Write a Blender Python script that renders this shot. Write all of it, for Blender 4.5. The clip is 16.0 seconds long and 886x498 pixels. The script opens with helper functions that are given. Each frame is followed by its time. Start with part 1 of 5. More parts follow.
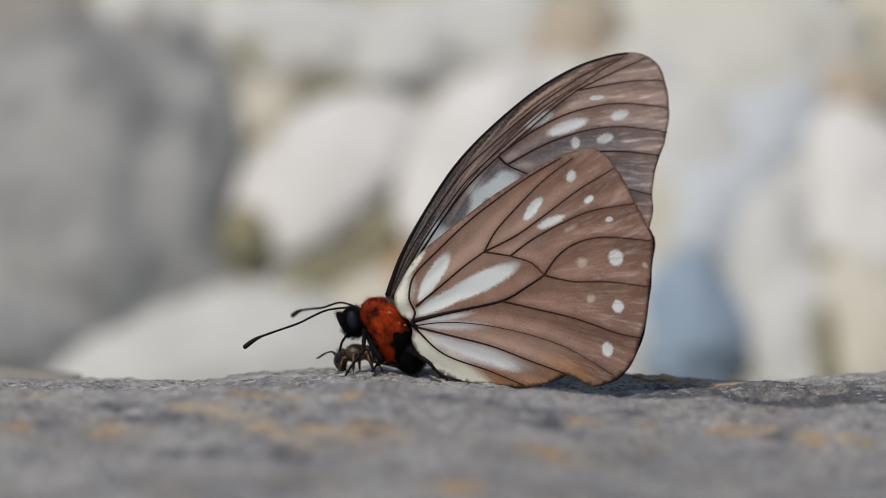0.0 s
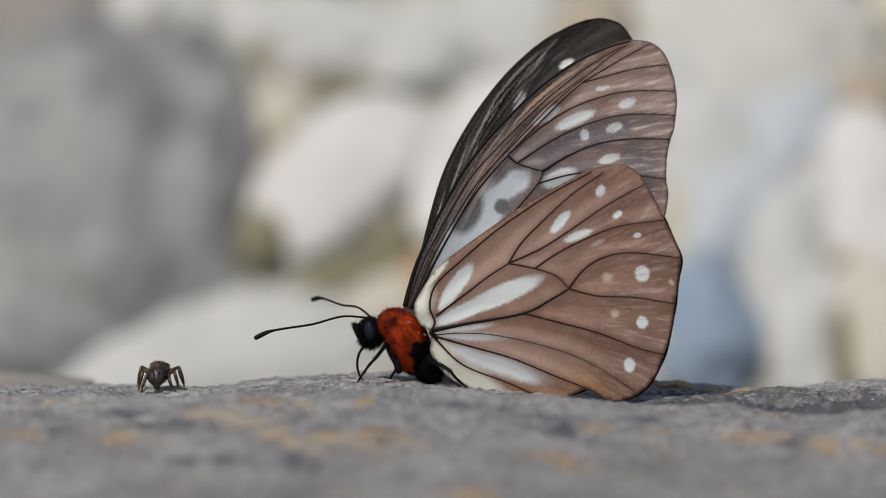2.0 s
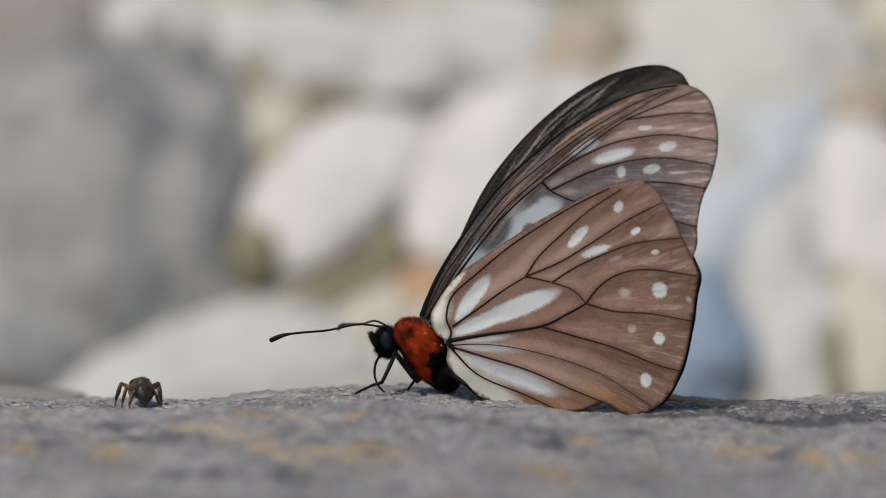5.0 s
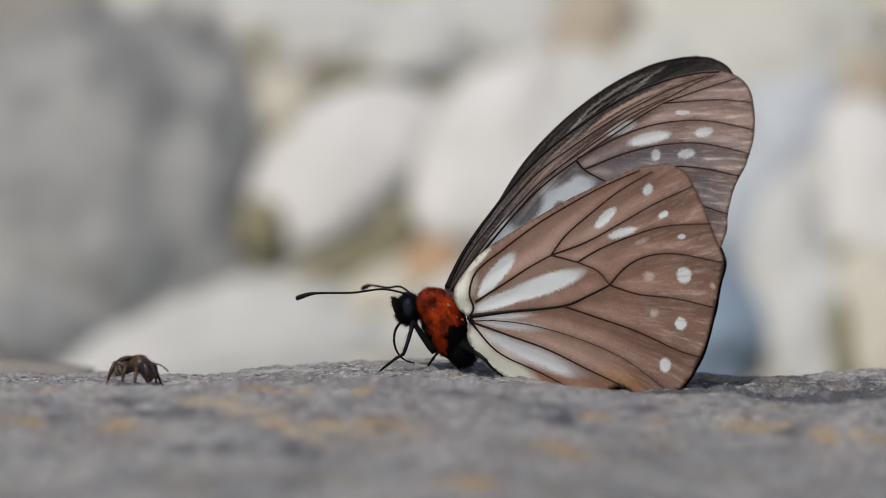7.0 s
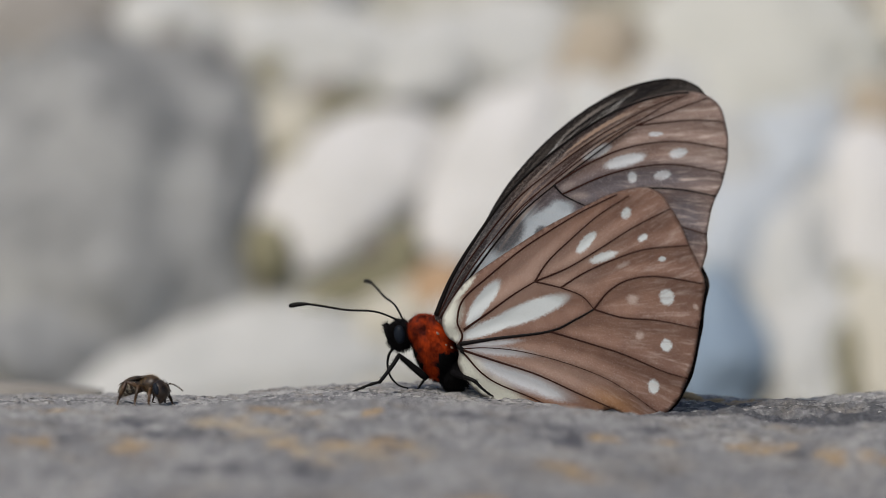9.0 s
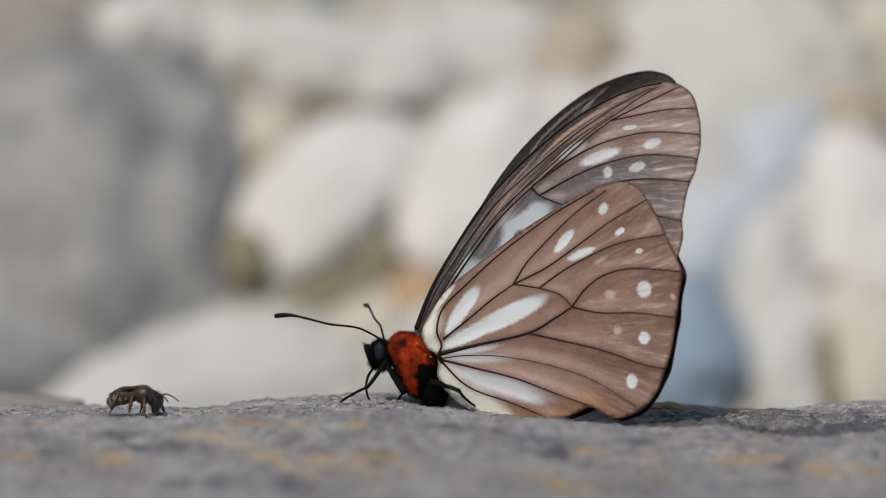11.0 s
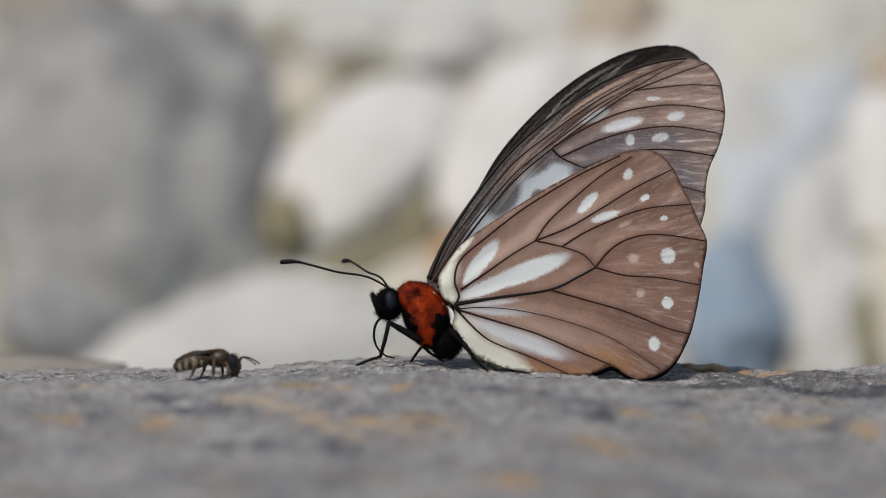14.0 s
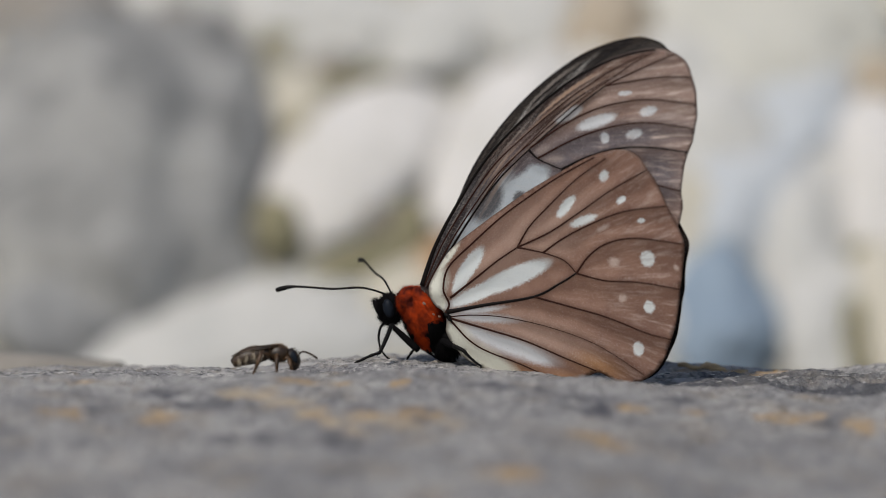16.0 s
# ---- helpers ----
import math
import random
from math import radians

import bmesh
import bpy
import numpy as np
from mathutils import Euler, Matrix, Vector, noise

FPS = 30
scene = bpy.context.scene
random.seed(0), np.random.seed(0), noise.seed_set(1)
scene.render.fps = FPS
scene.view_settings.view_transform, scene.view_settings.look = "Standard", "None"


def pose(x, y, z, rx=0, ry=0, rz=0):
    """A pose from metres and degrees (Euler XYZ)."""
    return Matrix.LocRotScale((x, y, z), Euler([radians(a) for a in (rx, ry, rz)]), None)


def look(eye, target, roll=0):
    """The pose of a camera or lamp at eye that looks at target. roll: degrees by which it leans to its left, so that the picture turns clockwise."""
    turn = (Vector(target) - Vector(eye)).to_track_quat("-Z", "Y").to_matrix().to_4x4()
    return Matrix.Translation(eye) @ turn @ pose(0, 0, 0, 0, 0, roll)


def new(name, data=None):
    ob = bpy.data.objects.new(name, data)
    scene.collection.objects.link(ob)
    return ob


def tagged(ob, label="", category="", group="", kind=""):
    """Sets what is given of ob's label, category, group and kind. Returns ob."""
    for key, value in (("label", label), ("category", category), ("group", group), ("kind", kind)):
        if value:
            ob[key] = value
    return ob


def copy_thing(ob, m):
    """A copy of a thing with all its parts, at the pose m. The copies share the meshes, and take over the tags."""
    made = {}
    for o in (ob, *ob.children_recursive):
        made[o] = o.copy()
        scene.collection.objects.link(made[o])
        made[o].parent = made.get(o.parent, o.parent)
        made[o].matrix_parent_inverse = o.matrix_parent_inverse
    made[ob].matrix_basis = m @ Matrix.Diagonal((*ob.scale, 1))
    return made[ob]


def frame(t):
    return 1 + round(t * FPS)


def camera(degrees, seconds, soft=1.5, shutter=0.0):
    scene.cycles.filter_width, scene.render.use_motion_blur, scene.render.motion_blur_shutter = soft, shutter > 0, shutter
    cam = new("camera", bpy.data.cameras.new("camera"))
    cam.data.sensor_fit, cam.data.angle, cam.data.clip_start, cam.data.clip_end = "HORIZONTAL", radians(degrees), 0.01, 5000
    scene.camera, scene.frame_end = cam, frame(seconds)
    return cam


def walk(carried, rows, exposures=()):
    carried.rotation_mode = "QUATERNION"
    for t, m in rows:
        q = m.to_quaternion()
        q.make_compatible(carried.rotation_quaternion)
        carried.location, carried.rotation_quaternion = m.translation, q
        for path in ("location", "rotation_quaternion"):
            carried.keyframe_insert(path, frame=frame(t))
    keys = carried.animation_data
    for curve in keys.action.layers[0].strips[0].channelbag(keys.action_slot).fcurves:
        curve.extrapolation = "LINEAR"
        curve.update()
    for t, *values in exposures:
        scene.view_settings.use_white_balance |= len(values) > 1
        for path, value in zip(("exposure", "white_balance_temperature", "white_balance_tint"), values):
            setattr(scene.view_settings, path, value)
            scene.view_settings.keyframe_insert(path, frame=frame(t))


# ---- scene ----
def shift(dx, dy, dz, ax, ay, az):
    """The camera held low before the slab: millimetres and degrees by which it sways from its mean stand."""
    v = Vector([radians(a) for a in (ax, ay, az)])
    turn = Matrix.Rotation(v.length, 4, v) if v.length > 1e-9 else Matrix.Identity(4)
    return Matrix.Translation((dx / 1000, -0.473 + dy / 1000, 0.029 + dz / 1000)) @ turn @ pose(0, 0, 0, 88.55)


cam = camera(14.0, 16.0, soft=0.65)
cam.data.dof.use_dof = True
cam.data.dof.focus_distance = 0.474
cam.data.dof.aperture_fstop = 12.5
walk(cam, [
    (0, shift(0.74, -1.66, -0.79, 0.017, -0.014, -0.159)),
    (0.5, shift(0.38, -1.16, -0.96, -0.146, 0.006, -0.406)),
    (1, shift(0.76, -0.9, -0.26, -0.113, -0.031, -0.109)),
    (1.5, shift(0.65, -0.57, 0.17, -0.163, -0.053, 0.147)),
    (2, shift(1.25, -0.45, 0.06, 0.002, 0.013, 0.105)),
    (2.5, shift(1.45, -1.76, 0.64, 0.057, 0.002, 0.014)),
    (3, shift(1.5, -0.89, 0.78, 0.159, -0.172, 0.103)),
    (3.5, shift(2.55, -0.19, 0.58, 0.193, -0.058, 0.179)),
    (6, shift(1.95, -0.89, -0.09, 0.224, 0.018, 0.064)),
    (6.5, shift(1.56, -0.65, 0.05, -0.079, -0.072, 0.127)),
    (7, shift(1.58, -0.8, -0.13, -0.152, -0.11, 0.15)),
    (7.5, shift(2.18, 0.05, -0.26, -0.07, -0.085, -0.034)),
    (8, shift(1.5, -0.1, -0.46, 0.025, -0.131, -0.314)),
    (8.5, shift(1.49, -0.43, -0.82, 0.012, -0.236, 0.042)),
    (9, shift(1.12, -1.88, -0.75, 0.277, -0.207, 0.237)),
    (11.5, shift(-0.95, 2.11, 1.02, 0.205, -0.089, -0.327)),
    (12, shift(-1.02, 3.81, 0.68, -0.015, -0.17, -0.257)),
    (12.5, shift(-1.24, 3.25, 1.03, -0.284, -0.196, 0.109)),
    (13, shift(-1.87, 2.88, 1.11, -0.321, -0.13, 0.25)),
    (13.5, shift(-1.67, 2.36, 0.93, -0.425, -0.005, 0.323)),
    (14, shift(-2.12, 1.17, 0.5, -0.316, 0.084, 0.262)),
    (14.5, shift(-2.47, 0.8, 0.21, -0.304, 0.067, 0.35)),
    (15, shift(-2.4, -0.27, -0.21, -0.03, -0.013, 0.344)),
    (15.5, shift(-2.83, -1.57, -1.22, 0.027, -0.053, 0.217)),
    (16, shift(-4.1, -2.26, -1.79, -0.052, -0.098, -0.009)),
])

# ---- world and sun ----
SUN_HEIGHT, SUN_SIDE = 46, -28
world = bpy.data.worlds.new("sky")
scene.world = world
world.use_nodes = True
sky = world.node_tree.nodes.new("ShaderNodeTexSky")
sky.sky_type = "NISHITA"
sky.sun_disc = False
sky.sun_elevation = radians(SUN_HEIGHT)
sky.sun_rotation = radians(180 - SUN_SIDE)
background = world.node_tree.nodes["Background"]
world.node_tree.links.new(sky.outputs[0], background.inputs[0])
background.inputs[1].default_value = 0.1
sun = new("sun", bpy.data.lights.new("sun", "SUN"))
sun.data.energy = 2.75
sun.data.angle = radians(2.5)
sun.data.color = (1.0, 0.93, 0.83)
el, side = radians(SUN_HEIGHT), radians(SUN_SIDE)
sun.matrix_world = look((math.sin(side) * math.cos(el), -math.cos(side) * math.cos(el), math.sin(el)), (0, 0, 0))
scene.view_settings.exposure = 0.03


# ---- materials ----
def shader(name, colour, rough=0.6, metal=0.0, spec=0.5):
    m = bpy.data.materials.new(name)
    m.use_nodes = True
    b = m.node_tree.nodes["Principled BSDF"]
    b.inputs["Base Color"].default_value = (*colour, 1)
    b.inputs["Roughness"].default_value = rough
    b.inputs["Metallic"].default_value = metal
    b.inputs["Specular IOR Level"].default_value = spec
    return m, m.node_tree, b


def place(nt):
    return nt.nodes.new("ShaderNodeTexCoord").outputs["Object"]


def grain(nt, vector, scale, detail=4.0, rough=0.6, distortion=0.0):
    n = nt.nodes.new("ShaderNodeTexNoise")
    nt.links.new(vector, n.inputs["Vector"])
    n.inputs["Scale"].default_value = scale
    n.inputs["Detail"].default_value = detail
    n.inputs["Roughness"].default_value = rough
    n.inputs["Distortion"].default_value = distortion
    return n.outputs["Fac"]


def remap(nt, value, a, b, c=0.0, d=1.0):
    n = nt.nodes.new("ShaderNodeMapRange")
    nt.links.new(value, n.inputs["Value"])
    for key, v in zip(("From Min", "From Max", "To Min", "To Max"), (a, b, c, d)):
        n.inputs[key].default_value = v
    return n.outputs["Result"]


def sums(nt, kind, a, b):
    n = nt.nodes.new("ShaderNodeMath")
    n.operation = kind
    for i, v in enumerate((a, b)):
        if isinstance(v, (int, float)):
            n.inputs[i].default_value = v
        else:
            nt.links.new(v, n.inputs[i])
    return n.outputs[0]


def blend(nt, fac, a, b):
    n = nt.nodes.new("ShaderNodeMix")
    n.data_type = "RGBA"
    for i, v in ((0, fac), (6, a), (7, b)):
        if isinstance(v, tuple):
            n.inputs[i].default_value = (*v, 1)
        elif isinstance(v, (int, float)):
            n.inputs[i].default_value = v
        else:
            nt.links.new(v, n.inputs[i])
    return n.outputs[2]


def relief(nt, b, height, distance, strength=1.0):
    n = nt.nodes.new("ShaderNodeBump")
    n.inputs["Strength"].default_value = strength
    n.inputs["Distance"].default_value = distance
    nt.links.new(height, n.inputs["Height"])
    nt.links.new(n.outputs[0], b.inputs["Normal"])


def ovals(nt, flat, rows, soft):
    """A mask of oval marks: centre, half length and half width in millimetres, and lean."""
    total = None
    for x, y, a, b, lean in rows:
        n = nt.nodes.new("ShaderNodeMapping")
        n.vector_type = "TEXTURE"
        n.inputs["Location"].default_value = (x / 1000, y / 1000, 0)
        n.inputs["Rotation"].default_value = (0, 0, radians(lean))
        n.inputs["Scale"].default_value = (a / 1000, b / 1000, 1)
        nt.links.new(flat, n.inputs["Vector"])
        d = nt.nodes.new("ShaderNodeVectorMath")
        d.operation = "LENGTH"
        nt.links.new(n.outputs[0], d.inputs[0])
        one = remap(nt, d.outputs["Value"], 1 + soft, 1 - soft)
        total = one if total is None else sums(nt, "MAXIMUM", total, one)
    return total


def upright(nt, vector, jitter, scale):
    """The wing's own plane, x along the body and z up, with a ragged shake in it for the scales' edges."""
    s = nt.nodes.new("ShaderNodeSeparateXYZ")
    nt.links.new(vector, s.inputs[0])
    shake = []
    for k in (0.0, 0.37):
        m = nt.nodes.new("ShaderNodeMapping")
        m.inputs["Location"].default_value = (k, 0, k)
        nt.links.new(vector, m.inputs["Vector"])
        shake.append(remap(nt, grain(nt, m.outputs[0], scale, 3, 0.7), 0.25, 0.75, -jitter, jitter))
    c = nt.nodes.new("ShaderNodeCombineXYZ")
    nt.links.new(sums(nt, "ADD", s.outputs[0], shake[0]), c.inputs[0])
    nt.links.new(sums(nt, "ADD", s.outputs[2], shake[1]), c.inputs[1])
    return c.outputs[0]


def fan(nt, at, cx, cz, fine, x_in, x_out):
    """Painted sheen of the folds: streaks that run outwards from a centre, in millimetres, and how strongly they show
    from the cell to the margin.
    """
    s = nt.nodes.new("ShaderNodeSeparateXYZ")
    nt.links.new(at, s.inputs[0])
    dx, dz = sums(nt, "SUBTRACT", s.outputs[0], cx / 1000), sums(nt, "SUBTRACT", s.outputs[2], cz / 1000)
    reach = sums(nt, "SQRT", sums(nt, "ADD", sums(nt, "MULTIPLY", dx, dx), sums(nt, "MULTIPLY", dz, dz)), 0)
    c = nt.nodes.new("ShaderNodeCombineXYZ")
    nt.links.new(sums(nt, "MULTIPLY", reach, 260.0), c.inputs[0])
    nt.links.new(sums(nt, "MULTIPLY", sums(nt, "ARCTAN2", dz, dx), fine), c.inputs[1])
    return grain(nt, c.outputs[0], 1.0, 4, 0.65, 0.25), remap(nt, s.outputs[0], x_in / 1000, x_out / 1000, 0.12, 1.0)


def stripes(nt, at, costa):
    """Long fine stripes along the leading edge, and the band in which they lie (distance from the edge in millimetres)."""
    s = nt.nodes.new("ShaderNodeSeparateXYZ")
    nt.links.new(at, s.inputs[0])
    c = nt.nodes.new("ShaderNodeCombineXYZ")
    nt.links.new(sums(nt, "MULTIPLY", costa, 1.9), c.inputs[0])
    nt.links.new(sums(nt, "MULTIPLY", s.outputs[0], 70.0), c.inputs[1])
    band = sums(nt, "MULTIPLY", remap(nt, costa, 0.4, 0.9), remap(nt, costa, 4.6, 3.0))
    inner = sums(nt, "MULTIPLY", remap(nt, s.outputs[0], 0.006, 0.012), remap(nt, s.outputs[0], 0.029, 0.021))
    return grain(nt, c.outputs[0], 1.0, 2, 0.5), sums(nt, "MULTIPLY", band, inner)


def wing_material(name, light, dark, layers, rib_colour, through_light=0.25, rough=0.48, glitter=0.16, fan_from=(2, 3, 40, 16, 28), sheen=0.45):
    """A scaled wing membrane: two browns, oval marks, painted sheen of the folds, darkened ribs and rim, fine scales
    with painted glitter, a little light through it.
    """
    m, nt, b = shader(name, light, rough, spec=0.3 if light[0] > 0.1 else 0.06)
    at = place(nt)
    flat = upright(nt, at, 0.00022, 4200)
    col = blend(nt, remap(nt, grain(nt, at, 260, 3), 0.35, 0.65), light, dark)
    for colour, amount, soft, rows in layers:
        mask = ovals(nt, flat, rows, soft)
        col = blend(nt, sums(nt, "MULTIPLY", mask, amount), col, colour)
    # silky sheen and shade of the folds, painted as pale and dark streaks
    if light[0] > 0.1:
        fold, outer = fan(nt, at, *fan_from)
        col = blend(nt, sums(nt, "MULTIPLY", remap(nt, fold, 0.5, 0.72, 0, sheen), outer), col, (0.66, 0.53, 0.46))
        col = blend(nt, sums(nt, "MULTIPLY", remap(nt, fold, 0.48, 0.3, 0, 0.6), outer), col, dark)
    else:
        fold, outer = fan(nt, at, *fan_from)
        col = blend(nt, remap(nt, fold, 0.55, 0.75, 0, 0.4), col, (0.13, 0.1, 0.08))
    costa = nt.nodes.new("ShaderNodeAttribute")
    costa.attribute_name = "costa"
    lines, band = stripes(nt, at, costa.outputs["Fac"])
    pale, deep = ((0.5, 0.34, 0.24), (0.045, 0.024, 0.017)) if light[0] > 0.1 else ((0.2, 0.17, 0.15), (0.005, 0.004, 0.004))
    col = blend(nt, sums(nt, "MULTIPLY", remap(nt, lines, 0.5, 0.62, 0, 0.75), band), col, pale)
    col = blend(nt, sums(nt, "MULTIPLY", remap(nt, lines, 0.49, 0.4, 0, 0.85), band), col, deep)
    rib = nt.nodes.new("ShaderNodeAttribute")
    rib.attribute_name = "rib"
    col = blend(nt, sums(nt, "MULTIPLY", rib.outputs["Fac"], 0.75), col, rib_colour)
    speck = grain(nt, at, 5600, 2, 0.9)
    # sparkle of the scales, painted as pale specks in the colour
    col = blend(nt, remap(nt, speck, 0.57, 0.66, 0, glitter), col, (0.75, 0.68, 0.64))
    col = blend(nt, remap(nt, speck, 0.45, 0.3, 0, 0.18), col, rib_colour)
    nt.links.new(col, b.inputs["Base Color"])
    nt.links.new(remap(nt, speck, 0.3, 0.7, rough + 0.15, rough - 0.1), b.inputs["Roughness"])
    relief(nt, b, speck, 0.00004, 0.5)
    t = nt.nodes.new("ShaderNodeBsdfTranslucent")
    nt.links.new(col, t.inputs["Color"])
    mix = nt.nodes.new("ShaderNodeMixShader")
    mix.inputs[0].default_value = through_light
    nt.links.new(b.outputs[0], mix.inputs[1])
    nt.links.new(t.outputs[0], mix.inputs[2])
    nt.links.new(mix.outputs[0], nt.nodes["Material Output"].inputs["Surface"])
    return m


def stone_material(name, colour, second, scale=30, dark=0.5, soft=0.14):
    m, nt, b = shader(name, colour, 0.85, spec=0.3)
    at = place(nt)
    big = grain(nt, at, scale, 5, 0.6, 0.8)
    col = blend(nt, remap(nt, big, 0.52 - soft, 0.52 + soft), colour, second)
    col = blend(nt, remap(nt, grain(nt, at, scale * 7, 4), 0.62, 0.75, 0, dark), col, tuple(0.45 * c for c in second))
    nt.links.new(col, b.inputs["Base Color"])
    relief(nt, b, grain(nt, at, scale * 12, 5), 0.0008, 0.6)
    return m


def slab_material():
    m, nt, b = shader("weathered_slab", (0.3, 0.3, 0.31), 0.8, spec=0.4)
    at = place(nt)
    s = nt.nodes.new("ShaderNodeSeparateXYZ")
    nt.links.new(at, s.inputs[0])
    warp = [remap(nt, grain(nt, at, k, 4, 0.65), 0.3, 0.7, -0.0022, 0.0022) for k in (140, 171)]
    c = nt.nodes.new("ShaderNodeCombineXYZ")
    for i in (0, 1):
        nt.links.new(sums(nt, "ADD", s.outputs[i], warp[i]), c.inputs[i])
    flat = c.outputs[0]
    col = blend(nt, remap(nt, grain(nt, at, 75, 5, 0.65, 0.5), 0.36, 0.64), (0.225, 0.22, 0.225), (0.4, 0.387, 0.373))
    col = blend(nt, remap(nt, grain(nt, at, 130, 4, 0.65, 0.8), 0.52, 0.68, 0, 0.6), col, (0.3, 0.24, 0.17))
    col = blend(nt, remap(nt, grain(nt, at, 170, 5, 0.7, 1.0), 0.54, 0.68, 0, 0.75), col, (0.09, 0.09, 0.1))
    col = blend(nt, remap(nt, grain(nt, at, 900, 5, 0.8), 0.5, 0.62, 0, 0.8), col, (0.06, 0.06, 0.066))
    col = blend(nt, remap(nt, grain(nt, at, 700, 5, 0.8), 0.55, 0.65, 0, 0.85), col, (0.58, 0.55, 0.52))
    patch = remap(nt, grain(nt, at, 380, 5, 0.75), 0.4, 0.56, 0.3, 1.15)
    col = blend(nt, sums(nt, "MULTIPLY", ovals(nt, flat, SEAM, 0.5), 0.75), col, (0.48, 0.38, 0.26))
    col = blend(nt, sums(nt, "MULTIPLY", sums(nt, "MULTIPLY", ovals(nt, flat, LICHEN, 0.5), patch), 0.65), col, (0.5, 0.31, 0.12))
    col = blend(nt, sums(nt, "MULTIPLY", sums(nt, "MULTIPLY", ovals(nt, flat, SMUT_SHADE, 0.5), patch), 0.85), col, (0.085, 0.085, 0.1))
    # shade of the cracked ledges at the right, painted as a dark broken layer
    crevice = remap(nt, grain(nt, at, 520, 5, 0.75), 0.42, 0.52, 0.35, 1.1)
    col = blend(nt, sums(nt, "MULTIPLY", sums(nt, "MULTIPLY", ovals(nt, flat, CREVICE_SHADE, 0.45), crevice), 0.7), col, (0.06, 0.06, 0.065))
    col = blend(nt, sums(nt, "MULTIPLY", ovals(nt, flat, CHALK_GLINT, 0.5), 0.6), col, (0.52, 0.5, 0.48))
    nt.links.new(col, b.inputs["Base Color"])
    nt.links.new(remap(nt, grain(nt, at, 1600, 3, 0.7), 0.4, 0.6, 0.95, 0.5), b.inputs["Roughness"])
    relief(nt, b, sums(nt, "ADD", grain(nt, at, 700, 6, 0.7), grain(nt, at, 2200, 3, 0.7)), 0.0005, 1.0)
    return m


# Stains on the slab, with painted crevice shade and a highlight among them: centre, half length and half width in
# millimetres, and lean
CREVICE_SHADE = [(33, -6, 7.5, 7.5, -8), (40, -11, 6, 6, 0), (48, -14, 9, 5, -6), (57, -10, 8, 5, 0), (55, 5, 7, 2, 0), (45, -3, 11, 6, 0), (37, 3, 6, 3, 0)]
LICHEN = [(33, 9, 4.5, 3, 5), (40, 8, 3, 2, 0), (46.2, -47.2, 1.7, 4.1, 0), (38.6, -41.9, 2.7, 2.4, 0), (-6.6, -50.9, 1.9, 3.8, 0), (-9.5, -52.2, 1.2, 2.9, 0), (-3.8, -52.2, 1.0, 2.2, 0), (-18.9, -52.0, 1.7, 2.9, 0), (-21.8, -32.7, 2.7, 2.4, 0), (-9.3, -33.9, 0.9, 2.5, 0), (-13.2, -52.1, 1.3, 1.9, 0)]
LICHEN += [(-52.7, -29.0, 1.6, 1.2, 0), (18.2, -43.0, 2.0, 2.5, 0), (14.1, -64.8, 2.3, 4.5, 0), (-48.1, -50.6, 2.3, 3.2, 0), (-36.7, -52.3, 2.0, 3.5, 0), (37.4, -39.3, 2.1, 2.0, 0), (-15.9, -33.1, 1.4, 1.7, 0), (2.6, -83.9, 3.1, 4.1, 0), (25.7, -42.8, 2.1, 2.0, 0), (-48.1, -29.7, 1.4, 1.0, 0), (50.6, -46.2, 1.4, 3.2, 0)]
SEAM = [(-25.3, -39.3, 3.1, 2.4, 0), (-22.6, -43.9, 2.0, 2.7, 0), (-20.0, -49.6, 2.0, 2.6, 0), (-17.0, -56.1, 1.9, 2.5, 0)]
SEAM += [(-14.5, -61.8, 1.6, 2.4, 0), (-12.4, -54.7, 2.3, 3.1, 0), (-30.1, -38.9, 2.8, 2.4, 0), (-5.8, -57.8, 3.9, 3.4, 0)]
# dark blotches; the first four rows paint shade into the cracks at the right
SMUT_SHADE = [(33, -7, 7, 7, -8), (43, -13, 7, 5, -6), (54, -12, 10, 5, 0), (46, 4, 6, 2, 0), (-17.2, -42.9, 1.2, 3.3, 0), (-13.3, -48.3, 1.5, 2.2, 0), (-23.6, -66.4, 2.5, 3.6, 0), (-16.5, -67.7, 3.2, 3.6, 0), (14.5, -45.3, 2.0, 3.7, 0), (13.6, -40.4, 2.7, 2.0, 0), (-14.8, -84.0, 1.8, 5.4, 0), (-44.0, -48.3, 2.0, 3.2, 0), (2.0, -34.1, 2.4, 2.1, 0)]
SMUT_SHADE += [(42.6, -45.6, 1.4, 4.5, 0), (31.8, -12.0, 4.0, 5.0, 0), (43.7, -16.0, 5.0, 7.6, 0), (-12.2, -41.7, 1.0, 2.7, 0), (-6.5, -56.3, 1.9, 2.2, 0), (-37.6, -38.5, 2.4, 2.0, 0), (-29.3, -65.9, 2.0, 3.0, 0), (35.5, -30.0, 2.1, 3.1, 0), (24.7, -36.0, 2.8, 2.5, 0), (7.5, -38.5, 2.4, 1.7, 0), (-2.7, -43.4, 1.7, 2.0, 0), (-32.9, -45.3, 4.1, 2.3, 0), (50.6, -18.4, 2.1, 7.4, 0)]
# pale flecks; the first row is a highlight painted beside the cracks
CHALK_GLINT = [(41.5, -3, 1.5, 1.2, 10), (30, -1, 1, 1.5, 0), (-29.1, -31.3, 1.7, 1.4, 0), (39.1, -6.6, 0.9, 2.1, 0), (-26.3, -31.3, 1.2, 1.4, 0)]
CHALK_GLINT += [(33.8, -3.5, 1.1, 2.0, 0), (-17.1, -2.4, 2.2, 2.1, 0), (0.6, -3.7, 2.2, 1.2, 0), (-10.3, -7.8, 2.5, 1.4, 0), (28.6, -4.1, 2.2, 2.2, 0), (-33.6, -8.4, 1.8, 1.8, 0)]

